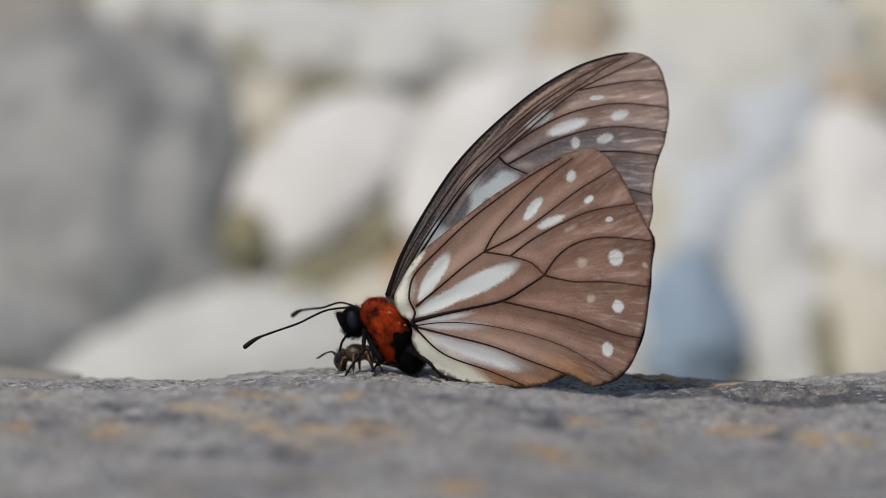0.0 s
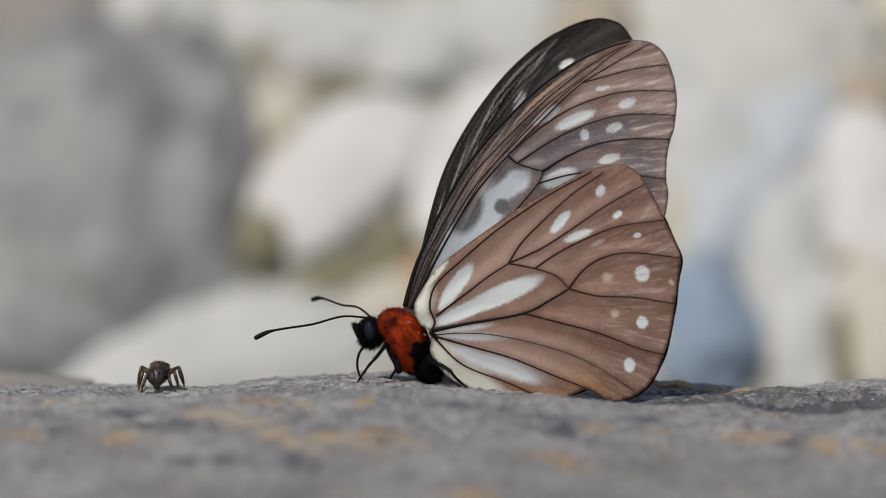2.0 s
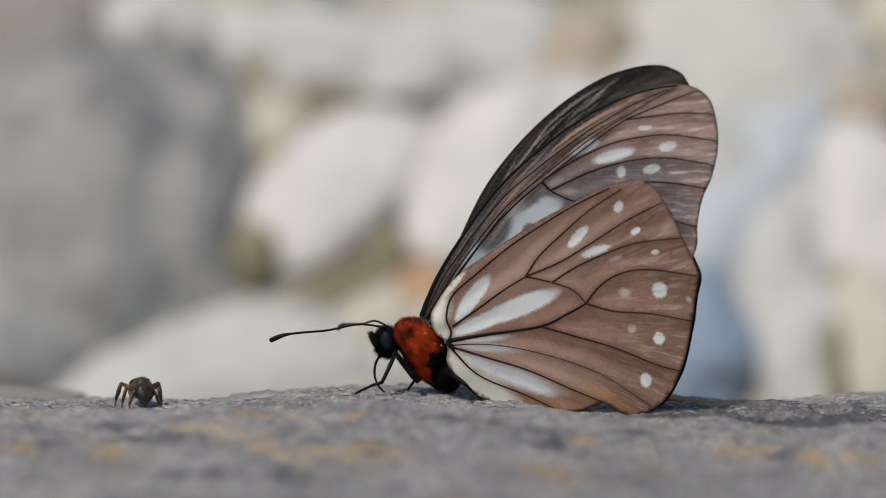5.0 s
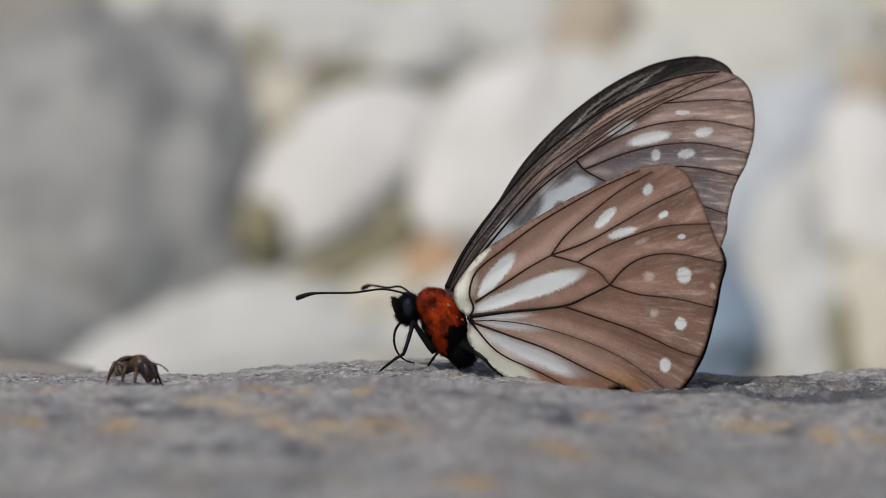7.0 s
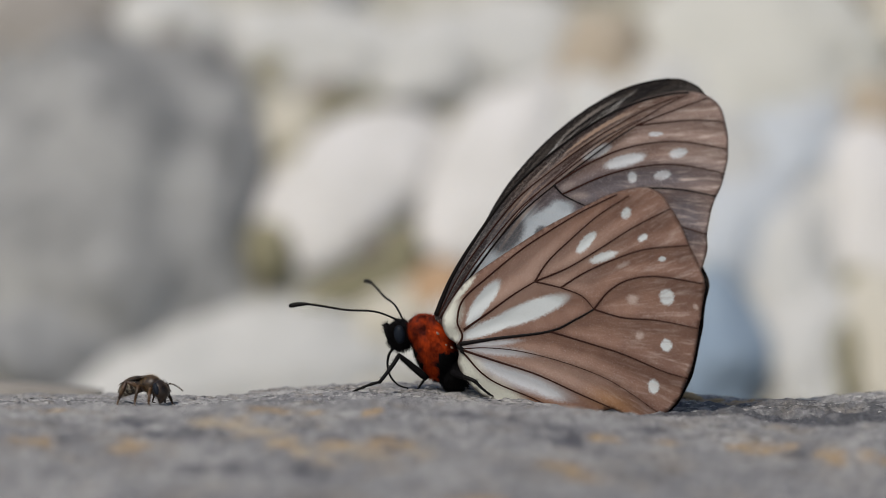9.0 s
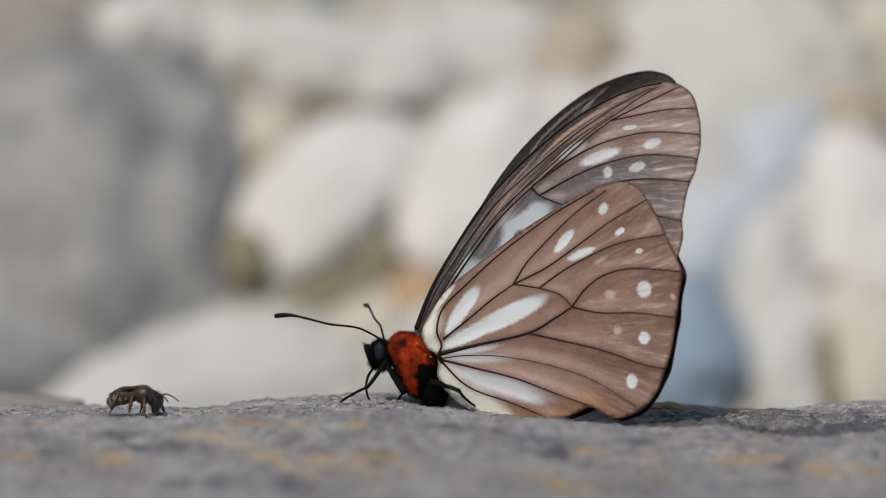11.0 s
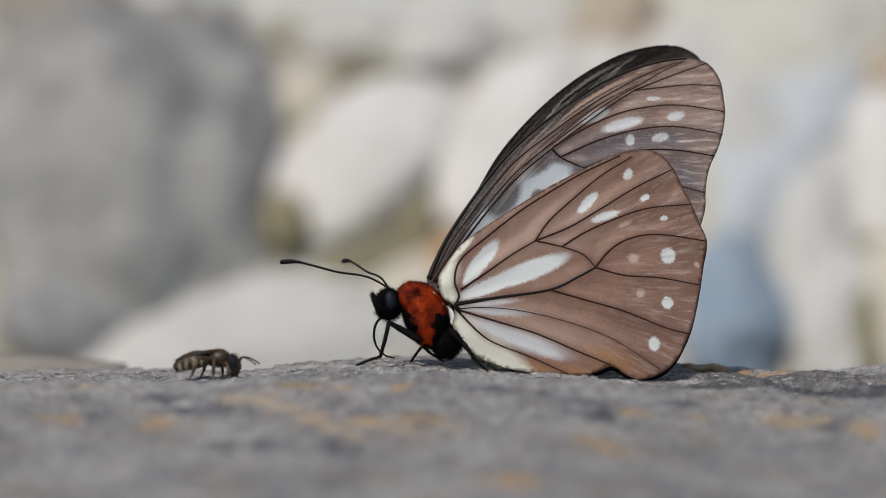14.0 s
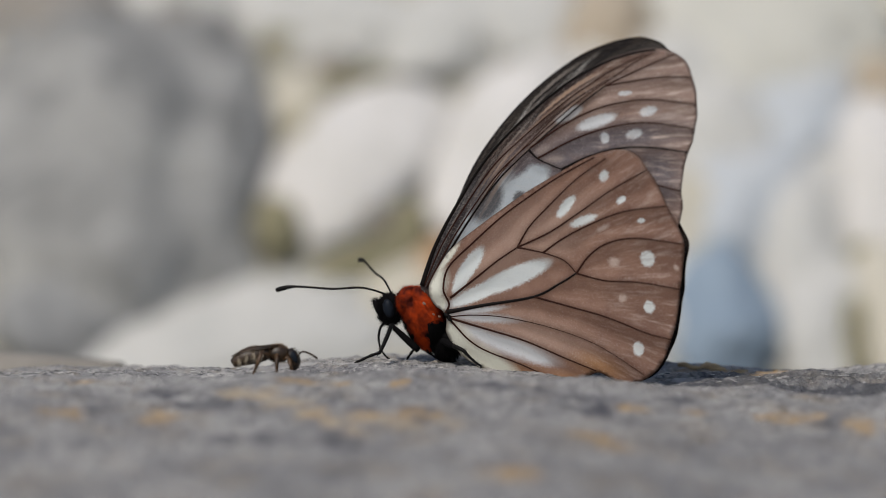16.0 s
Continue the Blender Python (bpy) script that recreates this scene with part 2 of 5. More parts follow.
# Wing shapes and marks in millimetres from each hinge, x backwards and y up; veins with their radius; marks as the stains
HIND_OUTLINE = [(-2.38, 4.07), (0.46, 8.0), (4.06, 10.74), (7.9, 13.33), (11.73, 15.78), (15.56, 17.85), (20.16, 20.15), (24.0, 21.11), (26.45, 20.52), (28.21, 18.52), (29.36, 16.3), (30.59, 13.7), (31.74, 11.11), (32.58, 8.74), (32.12, 5.93), (31.59, 2.22), (30.67, -2.22), (29.52, -5.19), (28.21, -7.41), (26.3, -8.96), (23.61, -9.7), (21.85, -9.04), (20.16, -8.07), (18.63, -8.59), (15.56, -9.41), (11.73, -9.33), (6.36, -8.52), (2.53, -7.04), (0.23, -4.81), (-0.77, -2.96), (-0.54, -1.48), (-0.92, -0.15), (-2.07, 0.59), (-2.68, 2.22)]
HIND_VEINS_A = [
    (.19, [(-0.61, -0.44), (0.0, 0.89), (-0.61, 2.96), (0.23, 5.78), (3.68, 8.89), (7.9, 12.37), (11.73, 14.96), (16.33, 17.78), (21.08, 20.15)]),
    (.19, [(0.23, 1.7), (4.06, 4.44), (7.13, 6.67), (9.97, 8.44)]),
    (.155, [(9.97, 8.44), (11.73, 11.11), (14.8, 14.07), (18.63, 17.41), (22.62, 20.0)]),
    (.155, [(9.97, 8.44), (14.41, 10.37), (18.63, 12.96), (23.23, 15.93), (28.14, 18.52)]),
    (.155, [(9.97, 8.44), (11.88, 8.07), (14.03, 7.56), (16.33, 6.67), (17.86, 5.04)]),
]
HIND_VEINS_B = [
    (.155, [(13.42, 7.7), (16.33, 9.63), (20.16, 11.48), (24.76, 13.11), (30.51, 13.78)]),
    (.17, [(17.86, 5.04), (19.78, 7.41), (22.46, 9.04), (26.3, 9.63), (32.2, 8.89)]),
    (.155, [(17.86, 5.04), (21.7, 4.07), (26.3, 3.85), (31.74, 2.96)]),
    (.26, [(-0.38, -0.22), (4.83, 0.74), (11.88, 1.93), (15.56, 3.7), (17.86, 5.04)]),
    (.17, [(11.88, 1.93), (16.33, 0.74), (21.7, -0.74), (27.06, -2.81), (30.21, -3.56)]),
    (.19, [(-0.15, -0.96), (4.83, -2.37), (10.2, -3.93), (15.56, -6.15), (19.86, -7.85)]),
    (.09, [(0.23, -0.81), (3.3, -0.59), (7.9, -0.89), (14.03, -2.22), (20.16, -4.44), (26.3, -8.3)]),
    (.17, [(0.23, -1.48), (2.53, -3.85), (4.83, -5.33), (9.43, -7.04), (14.41, -9.26)]),
]
FORE_VEINS_A = [
    (.3, [(-0.38, 0.59), (1.15, 5.48), (4.06, 10.96), (7.82, 16.81), (11.73, 21.19), (16.41, 25.26), (21.16, 28.44), (25.91, 30.67), (29.82, 31.7), (32.97, 32.0)]),
    (.26, [(0.15, 0.59), (4.83, 8.15), (9.81, 15.19), (15.18, 20.74), (20.55, 25.19), (25.91, 28.15), (30.13, 30.37), (32.81, 31.41)]),
    (.24, [(0.31, 0.3), (5.6, 7.78), (11.35, 15.56), (16.71, 20.74), (22.08, 25.19), (26.68, 28.44), (29.13, 30.07), (32.35, 31.78)]),
    (.24, [(0.46, 0.15), (5.21, 7.41), (10.27, 14.07), (15.33, 18.81), (19.01, 21.85), (23.23, 25.19), (26.07, 27.19)]),
    (.14, [(0.46, 0.15), (5.21, 7.26), (10.58, 14.81), (15.95, 20.3), (21.31, 24.89), (26.37, 28.0)]),
]
FORE_VEINS_B = [
    (.13, [(26.07, 27.19), (29.75, 28.89), (33.58, 30.52), (35.57, 31.33)]),
    (.13, [(26.07, 27.19), (29.75, 27.78), (33.58, 28.3), (37.41, 28.3)]),
    (.17, [(15.33, 18.81), (16.48, 17.7), (18.25, 16.89), (19.78, 16.3)]),
    (.15, [(15.49, 19.04), (19.78, 21.85), (24.38, 24.07), (28.98, 25.19), (32.81, 25.41), (38.03, 24.81)]),
    (.15, [(16.48, 17.7), (21.31, 20.15), (25.91, 21.7), (30.51, 22.44), (34.35, 22.22), (37.95, 21.63)]),
    (.17, [(19.78, 16.3), (23.23, 17.93), (27.45, 19.11), (32.05, 19.26), (36.8, 18.67)]),
    (.16, [(0.77, -0.44), (5.98, 2.96), (11.35, 7.41), (15.95, 11.85), (19.01, 14.81), (19.78, 16.3)]),
    (.14, [(19.01, 14.81), (24.38, 15.56), (30.51, 14.81), (34.3, 13.9)]),
]
FORE_OUTLINE = [(-0.61, 0.44), (1.0, 5.56), (3.91, 11.04), (7.67, 16.89), (11.58, 21.26), (16.25, 25.33), (21.01, 28.52), (25.76, 30.81), (29.75, 31.85), (32.81, 32.07), (35.57, 31.41), (37.26, 29.63), (38.03, 26.67), (38.18, 23.7), (37.49, 20.15), (36.26, 17.04), (34.8, 14.07), (33.8, 10.74), (31.5, 7.41), (24.38, 3.7), (12.88, 0.0), (4.45, -1.93), (1.38, -1.33)]
NEAR_OUTLINE = [(-0.61, 0.44), (1.3, 5.41), (4.37, 10.74), (8.28, 16.44), (12.19, 20.74), (16.87, 24.74), (21.47, 28.0), (26.07, 30.37), (29.9, 31.56), (32.89, 32.0), (35.57, 31.41), (37.26, 29.63), (38.03, 26.67), (38.18, 23.7), (37.49, 20.15), (36.26, 17.04), (35.8, 14.07), (35.65, 10.74), (33.58, 7.41), (24.38, 3.7), (12.88, 0.0), (4.45, -1.93), (1.38, -1.33)]
NEAR_VEINS_A = [
    (.26, [(-0.38, 0.59), (1.46, 5.33), (4.52, 10.67), (8.43, 16.37), (12.34, 20.67), (17.02, 24.67), (21.62, 27.93), (26.22, 30.22), (30.05, 31.41), (32.97, 31.85)]),
    (.13, [(-0.08, 0.52), (3.22, 6.96), (9.51, 15.7), (14.57, 20.44), (19.78, 24.59), (24.38, 27.63), (28.21, 29.78), (31.66, 31.26)]),
    (.13, [(0.23, 0.3), (4.83, 7.78), (10.73, 15.41), (16.87, 20.74), (22.39, 25.19), (26.99, 28.15), (29.44, 29.78), (32.51, 31.48)]),
    (.16, [(0.46, 0.15), (5.21, 7.41), (10.27, 14.07), (15.33, 18.81), (19.01, 21.85), (23.23, 25.19), (26.07, 27.19)]),
    (.1, [(0.46, 0.15), (5.21, 7.26), (10.58, 14.81), (15.95, 20.3), (21.31, 24.89), (26.37, 28.0)]),
]
NEAR_VEINS_B = [
    (.13, [(26.07, 27.19), (29.75, 28.89), (33.58, 30.52), (35.57, 31.33)]),
    (.13, [(26.07, 27.19), (29.75, 27.78), (33.58, 28.3), (37.41, 28.3)]),
    (.17, [(15.33, 18.81), (16.48, 17.7), (18.25, 16.89), (19.78, 16.3)]),
    (.15, [(15.49, 19.04), (19.78, 21.85), (24.38, 24.07), (28.98, 25.19), (32.81, 25.41), (38.03, 24.81)]),
    (.15, [(16.48, 17.7), (21.31, 20.15), (25.91, 21.7), (30.51, 22.44), (34.35, 22.22), (37.95, 21.63)]),
    (.17, [(19.78, 16.3), (23.23, 17.93), (27.45, 19.11), (32.05, 19.26), (36.8, 18.67)]),
    (.16, [(0.77, -0.44), (5.98, 2.96), (11.35, 7.41), (15.95, 11.85), (19.01, 14.81), (19.78, 16.3)]),
    (.14, [(19.01, 14.81), (24.38, 15.56), (30.51, 14.81), (35.73, 13.63)]),
]
HIND_WHITE = [(22.18, 17.7, 0.81, 0.56, 60.0), (16.85, 13.78, 1.85, 0.63, 48.0), (19.17, 11.93, 1.93, 0.56, 20.0), (24.38, 14.59, 0.67, 0.44, 30.0), (26.91, 11.85, 0.52, 0.33, 10.0), (27.45, 6.89, 0.96, 1.04, 0.0), (27.37, 0.56, 0.7, 0.81, 0.0), (25.6, -4.9, 0.74, 0.93, 0.0), (9.05, 4.44, 5.56, 1.26, 22.0), (4.83, 2.67, 5.56, 0.96, 23.0), (2.91, 5.63, 3.41, 1.0, 52.0), (1.76, 3.7, 1.85, 0.81, 55.0)]
HIND_FAINT = [(22.85, 6.44, 0.67, 0.59, 0.0), (23.84, 1.7, 0.56, 0.48, 20.0), (31.28, 5.7, 0.44, 0.3, -50.0), (21.7, 10.96, 0.96, 0.33, 25.0)]
HIND_LIGHT = [(10.2, 10.0, 6.3, 2.59, 35.0), (14.03, 8.52, 4.07, 1.48, 15.0), (7.9, -1.48, 8.15, 1.48, -10.0), (12.5, -3.33, 7.41, 1.85, -16.0), (6.36, 6.67, 5.56, 2.22, 30.0), (15.56, 11.85, 5.19, 1.85, 28.0)]
HIND_DEEP = [(30.13, 8.15, 2.22, 8.15, 0.0), (27.06, -1.48, 4.81, 4.44, 0.0), (23.23, -7.41, 5.19, 2.22, 10.0), (26.3, 17.04, 2.22, 3.33, -40.0)]
# silver glints along the costal veins, painted as thin pale streaks
FORE_GLINT = [(3.53, 7.41, 4.44, 0.11, 61.0), (5.06, 11.11, 3.33, 0.07, 57.0), (9.05, 15.7, 4.07, 0.11, 54.0), (11.96, 17.78, 3.33, 0.07, 52.0), (14.41, 21.48, 4.07, 0.11, 47.0), (17.1, 23.33, 2.96, 0.07, 45.0), (19.4, 24.44, 4.44, 0.11, 41.0), (23.23, 27.04, 2.96, 0.11, 37.0), (25.15, 28.74, 2.59, 0.07, 32.0), (18.25, 21.85, 4.07, 0.07, 46.0), (21.7, 24.81, 3.33, 0.11, 40.0)]
FORE_COSTA = [(16.33, 20.89, 13.33, 1.7, 44.0), (8.28, 13.33, 8.52, 1.41, 55.0), (25.91, 28.74, 6.67, 1.11, 30.0), (21.7, 24.07, 8.89, 0.96, 41.0)]
FORE_LIGHT = [(30.51, 28.15, 7.04, 1.48, 15.0), (35.11, 23.33, 3.33, 4.44, 0.0), (23.61, 24.44, 5.93, 1.33, 32.0), (35.88, 16.3, 1.85, 2.22, 0.0)]
HIND_BLUE = [(8.28, -4.74, 5.56, 1.19, -18.0), (5.21, -3.7, 4.07, 0.96, -25.0), (4.06, -0.89, 4.81, 0.59, -4.0), (11.35, -6.07, 2.59, 0.81, -18.0), (4.06, 0.0, 3.33, 0.37, 8.0)]
HIND_CREAM = [(-2.38, 2.59, 3.7, 1.78, 62.0), (-1.76, 0.89, 1.63, 1.48, 0.0), (0.69, -4.44, 4.26, 2.3, -52.0), (4.06, -6.81, 5.56, 2.07, -27.0), (-0.15, 6.81, 2.96, 0.52, 48.0), (6.36, -8.0, 3.33, 0.74, -12.0)]
HIND_OCHRE = [(7.9, -8.3, 7.04, 1.26, -10.0), (14.8, -9.19, 5.56, 0.96, -2.0), (20.16, -7.41, 2.96, 1.33, -20.0)]
FORE_GREY = [(13.65, 14.44, 7.78, 4.07, 50.0), (25.91, 19.85, 10.74, 2.15, 9.0), (32.43, 15.19, 3.33, 4.44, 0.0), (19.01, 17.04, 3.7, 2.22, 10.0), (24.38, 14.81, 7.41, 2.59, 0.0)]
FORE_BLACK = [(2.45, 6.52, 14.07, 2.37, 60.0), (9.05, 17.04, 8.89, 1.48, 53.0), (15.18, 22.81, 6.67, 0.96, 44.0), (21.31, 27.41, 5.93, 0.44, 33.0)]
# blue-grey gloss on the black wing base, painted as two narrow strips
FORE_STEEL_GLOSS = [(2.2, 5.4, 6.0, 0.5, 63.0), (6.3, 12.6, 4.0, 0.3, 58.0)]
FORE_WHITE = [(20.93, 23.48, 2.07, 0.7, 28.0), (24.63, 22.52, 2.74, 0.78, 18.0), (31.68, 23.94, 1.19, 0.59, 15.0), (28.67, 26.22, 0.89, 0.3, 5.0), (29.67, 20.96, 1.11, 0.59, 15.0), (25.68, 20.44, 0.59, 0.74, 0.0), (21.85, 15.19, 2.37, 1.11, 15.0), (28.6, 17.04, 1.41, 0.59, 10.0)]
UPPER_WHITE = [(28.2, 26.9, 1.1, 0.6, 20.0), (20.5, 23.5, 1.7, 0.6, 50.0), (24.69, 22.44, 2.7, 0.8, 18.0), (31.74, 24.07, 1.2, 0.6, 15.0)]
FORE_WINDOW = [(15.18, 14.81, 3.11, 1.33, 30.0), (16.18, 15.41, 1.63, 1.48, 0.0), (12.11, 13.33, 4.07, 0.96, 35.0), (8.28, 9.63, 7.04, 1.78, 54.0), (11.35, 10.74, 4.07, 1.85, 48.0), (5.6, 5.93, 4.07, 1.33, 60.0), (7.13, 9.63, 5.19, 0.96, 58.0)]
FORE_SMOKE = [(9.05, 12.15, 3.11, 2.0, 60.0), (13.8, 12.3, 1.0, 1.04, 0.0)]
FORE_FAINT = [(17.1, 18.81, 1.11, 0.52, 25.0), (18.63, 17.63, 1.26, 0.52, 10.0), (27.45, 28.15, 1.48, 0.3, 20.0), (19.01, 22.59, 4.44, 0.37, 45.0), (33.58, 23.33, 2.22, 0.37, 5.0)]

FUR_BLACK, _, _ = shader("black_fur", (0.005, 0.0045, 0.005), 0.75, spec=0.06)
FUR_RED, _nt, _b = shader("red_fur", (0.5, 0.07, 0.005), 0.75, spec=0.12)
_nt.links.new(blend(_nt, remap(_nt, grain(_nt, place(_nt), 360, 3, 0.6), 0.4, 0.62), (0.38, 0.04, 0.004), (0.06, 0.007, 0.003)), _b.inputs["Base Color"])
HORN, _nt, _b = shader("black_horn", (0.005, 0.0045, 0.0045), 0.5, spec=0.1)
relief(_nt, _b, grain(_nt, place(_nt), 4000, 3), 0.00003, 0.5)
EYE, _, _ = shader("black_eye", (0.009, 0.012, 0.018), 0.5, spec=0.1)
VEIN, _nt, _b = shader("brown_vein", (0.032, 0.012, 0.008), 0.6, spec=0.1)
relief(_nt, _b, grain(_nt, place(_nt), 3000, 2), 0.00003, 0.5)
VEIN_DARK, _, _ = shader("black_vein", (0.006, 0.004, 0.0035), 0.45, spec=0.15)

HIND_UNDER = wing_material("hindwing_underside", (0.3, 0.171, 0.123), (0.22, 0.119, 0.084), [
    ((0.5, 0.35, 0.28), 0.5, 0.8, HIND_LIGHT), ((0.16, 0.085, 0.064), 0.5, 0.7, HIND_DEEP),
    ((0.36, 0.18, 0.07), 0.7, 0.7, HIND_OCHRE), ((0.56, 0.44, 0.38), 0.8, 0.35, HIND_FAINT), ((0.66, 0.69, 0.72), 0.85, 0.45, HIND_BLUE),
    ((0.76, 0.76, 0.66), 0.95, 0.25, HIND_CREAM), ((0.72, 0.76, 0.76), 0.95, 0.16, HIND_WHITE)], (0.06, 0.025, 0.014))
FORE_UNDER = wing_material("forewing_underside", (0.33, 0.22, 0.18), (0.23, 0.148, 0.12), [
    ((0.46, 0.34, 0.29), 0.55, 0.8, FORE_LIGHT), ((0.12, 0.062, 0.04), 0.7, 0.6, FORE_COSTA),
    ((0.13, 0.115, 0.13), 0.9, 0.5, FORE_GREY), ((0.018, 0.017, 0.02), 0.97, 0.3, FORE_BLACK), ((0.03, 0.036, 0.043), 0.9, 0.4, FORE_STEEL_GLOSS), ((0.36, 0.29, 0.26), 0.6, 0.5, FORE_FAINT), ((0.52, 0.45, 0.4), 0.45, 0.7, FORE_GLINT),
    ((0.55, 0.6, 0.64), 0.95, 0.22, FORE_WINDOW), ((0.075, 0.075, 0.085), 0.9, 0.2, FORE_SMOKE), ((0.66, 0.68, 0.7), 0.95, 0.18, FORE_WHITE)], (0.04, 0.02, 0.016), glitter=0.22, fan_from=(-30, 17, 110, 22, 34), sheen=0.95)
FORE_UPPER = wing_material("forewing_upperside", (0.03, 0.024, 0.02), (0.018, 0.014, 0.012), [
    ((0.007, 0.006, 0.006), 0.9, 0.5, FORE_COSTA),
    ((0.12, 0.12, 0.12), 0.6, 0.5, FORE_FAINT), ((0.55, 0.52, 0.48), 0.6, 0.6, FORE_GLINT), ((0.06, 0.055, 0.05), 0.6, 0.6, FORE_LIGHT), ((0.3, 0.33, 0.35), 0.8, 0.25, FORE_WINDOW), ((0.7, 0.7, 0.68), 0.95, 0.2, UPPER_WHITE)], (0.006, 0.005, 0.005), 0.06, 0.6, 0.06, (-30, 17, 110, 10, 30))
HIND_UPPER = wing_material("hindwing_upperside", (0.03, 0.024, 0.02), (0.02, 0.016, 0.014), [
    ((0.5, 0.5, 0.46), 0.9, 0.25, HIND_CREAM), ((0.6, 0.62, 0.62), 0.9, 0.2, HIND_WHITE)], (0.012, 0.009, 0.008), 0.1, 0.5, 0.12)
SLAB = slab_material()
GRAVEL = stone_material("bank_gravel", (0.44, 0.42, 0.36), (0.27, 0.25, 0.19), 60)
STONES = {
    "white": (stone_material("white_limestone", (0.63, 0.605, 0.58), (0.53, 0.51, 0.475), 44, 0.2), "smooth pale white limestone cobble half sunk in the bank"),
    "pale": (stone_material("pale_limestone", (0.54, 0.527, 0.497), (0.44, 0.435, 0.41), 44, 0.3), "pale grey limestone cobble half sunk in the bank"),
    "cream": (stone_material("cream_limestone", (0.53, 0.495, 0.42), (0.44, 0.405, 0.32), 44, 0.3), "cream-coloured limestone cobble half sunk in the bank"),
    "grey": (stone_material("grey_limestone", (0.296, 0.296, 0.288), (0.16, 0.16, 0.16), 28, 0.5), "mid-grey mottled stone added for the shade around the boulder"),
    "ash": (stone_material("ash_limestone", (0.33, 0.325, 0.31), (0.15, 0.15, 0.147), 55, 0.35, 0.16), "large light-grey boulder half sunk in the bank"),
    "dark": (stone_material("gap_shade", (0.16, 0.16, 0.16), (0.104, 0.104, 0.108), 52, 0.5), "dark grey sliver added for the shaded gap beside the boulder"),
    "blue": (stone_material("blue_slate", (0.25, 0.31, 0.37), (0.19, 0.245, 0.31), 44, 0.3), "blue-grey slate cobble half sunk in the bank"),
    "haze": (stone_material("bleached_limestone", (0.52, 0.508, 0.46), (0.46, 0.45, 0.4), 30, 0.15), "broad bleached limestone boulder half sunk in the bank"),
    "mist": (stone_material("pale_slate", (0.48, 0.492, 0.5), (0.4, 0.432, 0.464), 38, 0.2), "pale bluish slate cobble half sunk in the bank"),
    "brown": (stone_material("brown_sandstone", (0.29, 0.265, 0.235), (0.22, 0.2, 0.175), 52, 0.4), "brown sandstone cobble half sunk in the bank"),
    "tan": (stone_material("tan_sandstone", (0.42, 0.36, 0.28), (0.33, 0.27, 0.2), 44, 0.3), "soft tan sandstone cobble half sunk in the bank"),
    "ochre": (stone_material("ochre_sandstone", (0.48, 0.32, 0.192), (0.36, 0.24, 0.144), 52, 0.3), "small ochre sandstone pebble on the bank"),
    "olive": (stone_material("olive_stone", (0.25, 0.225, 0.14), (0.18, 0.165, 0.1), 60, 0.4), "olive-brown filler in a dark gap of the bank"),
}


# ---- mesh helpers ----
def part(name, bm, material, parent=None, label="", smooth=True):
    me = bpy.data.meshes.new(name)
    bm.to_mesh(me)
    bm.free()
    for mt in material if isinstance(material, (list, tuple)) else (material,):
        me.materials.append(mt)
    for f in me.polygons:
        f.use_smooth = smooth
    ob = new(name, me)
    ob.parent = parent
    return tagged(ob, label)


def curve_points(ctrl, steps=6, closed=False):
    """Points along a smooth curve through the control points."""
    ctrl = [Vector(p) for p in ctrl]
    n, out = len(ctrl), []
    for i in range(n if closed else n - 1):
        if closed:
            a, b, c, d = ctrl[i - 1], ctrl[i], ctrl[(i + 1) % n], ctrl[(i + 2) % n]
        else:
            a, b, c, d = ctrl[max(i - 1, 0)], ctrl[i], ctrl[i + 1], ctrl[min(i + 2, n - 1)]
        for k in range(steps):
            t = k / steps
            out.append(0.5 * (2 * b + (c - a) * t + (2 * a - 5 * b + 4 * c - d) * t * t + (3 * b - 3 * c + d - a) * t ** 3))
    if not closed:
        out.append(ctrl[-1])
    return out


def tube(bm, pts, radii, sides=7, flat=1.0):
    rings = []
    for i, p in enumerate(pts):
        d = (pts[min(i + 1, len(pts) - 1)] - pts[max(i - 1, 0)]).normalized()
        u = d.cross(Vector((0, 1, 0) if abs(d.y) < 0.9 else (1, 0, 0))).normalized()
        w = d.cross(u)
        r = radii[i] if isinstance(radii, list) else radii
        rings.append([bm.verts.new(p + r * (math.cos(a) * u + flat * math.sin(a) * w)) for a in (2 * math.pi * k / sides for k in range(sides))])
    for a, b in zip(rings, rings[1:]):
        for k in range(sides):
            bm.faces.new((a[k], a[(k + 1) % sides], b[(k + 1) % sides], b[k]))
    bm.faces.new(rings[0][::-1])
    bm.faces.new(rings[-1])


def lump(bm, m, detail=3, rough=0.0, freq=1.0, seed=0.0):
    """An ellipsoid under the matrix m, roughened by noise."""
    made = bmesh.ops.create_icosphere(bm, subdivisions=detail, radius=1.0)["verts"]
    for v in made:
        k = 1 + rough * noise.noise(v.co * freq + Vector((seed, seed * 1.7, -seed)))
        v.co = m @ (v.co * k)
    return made


def egg(x, y, z, a, b, c, ry=0, rz=0):
    return pose(x / 1000, y / 1000, z / 1000, 0, ry, rz) @ Matrix.Diagonal((a / 1000, b / 1000, c / 1000, 1))


def hair(bm, p, d, length, width):
    u = d.cross(Vector((0.3, 0.5, 0.8))).normalized() * width
    w = d.cross(u).normalized() * width
    base = [bm.verts.new(p + q) for q in (u, -0.5 * u + 0.87 * w, -0.5 * u - 0.87 * w)]
    tip = bm.verts.new(p + d * length)
    for k in range(3):
        bm.faces.new((base[k], base[(k + 1) % 3], tip))


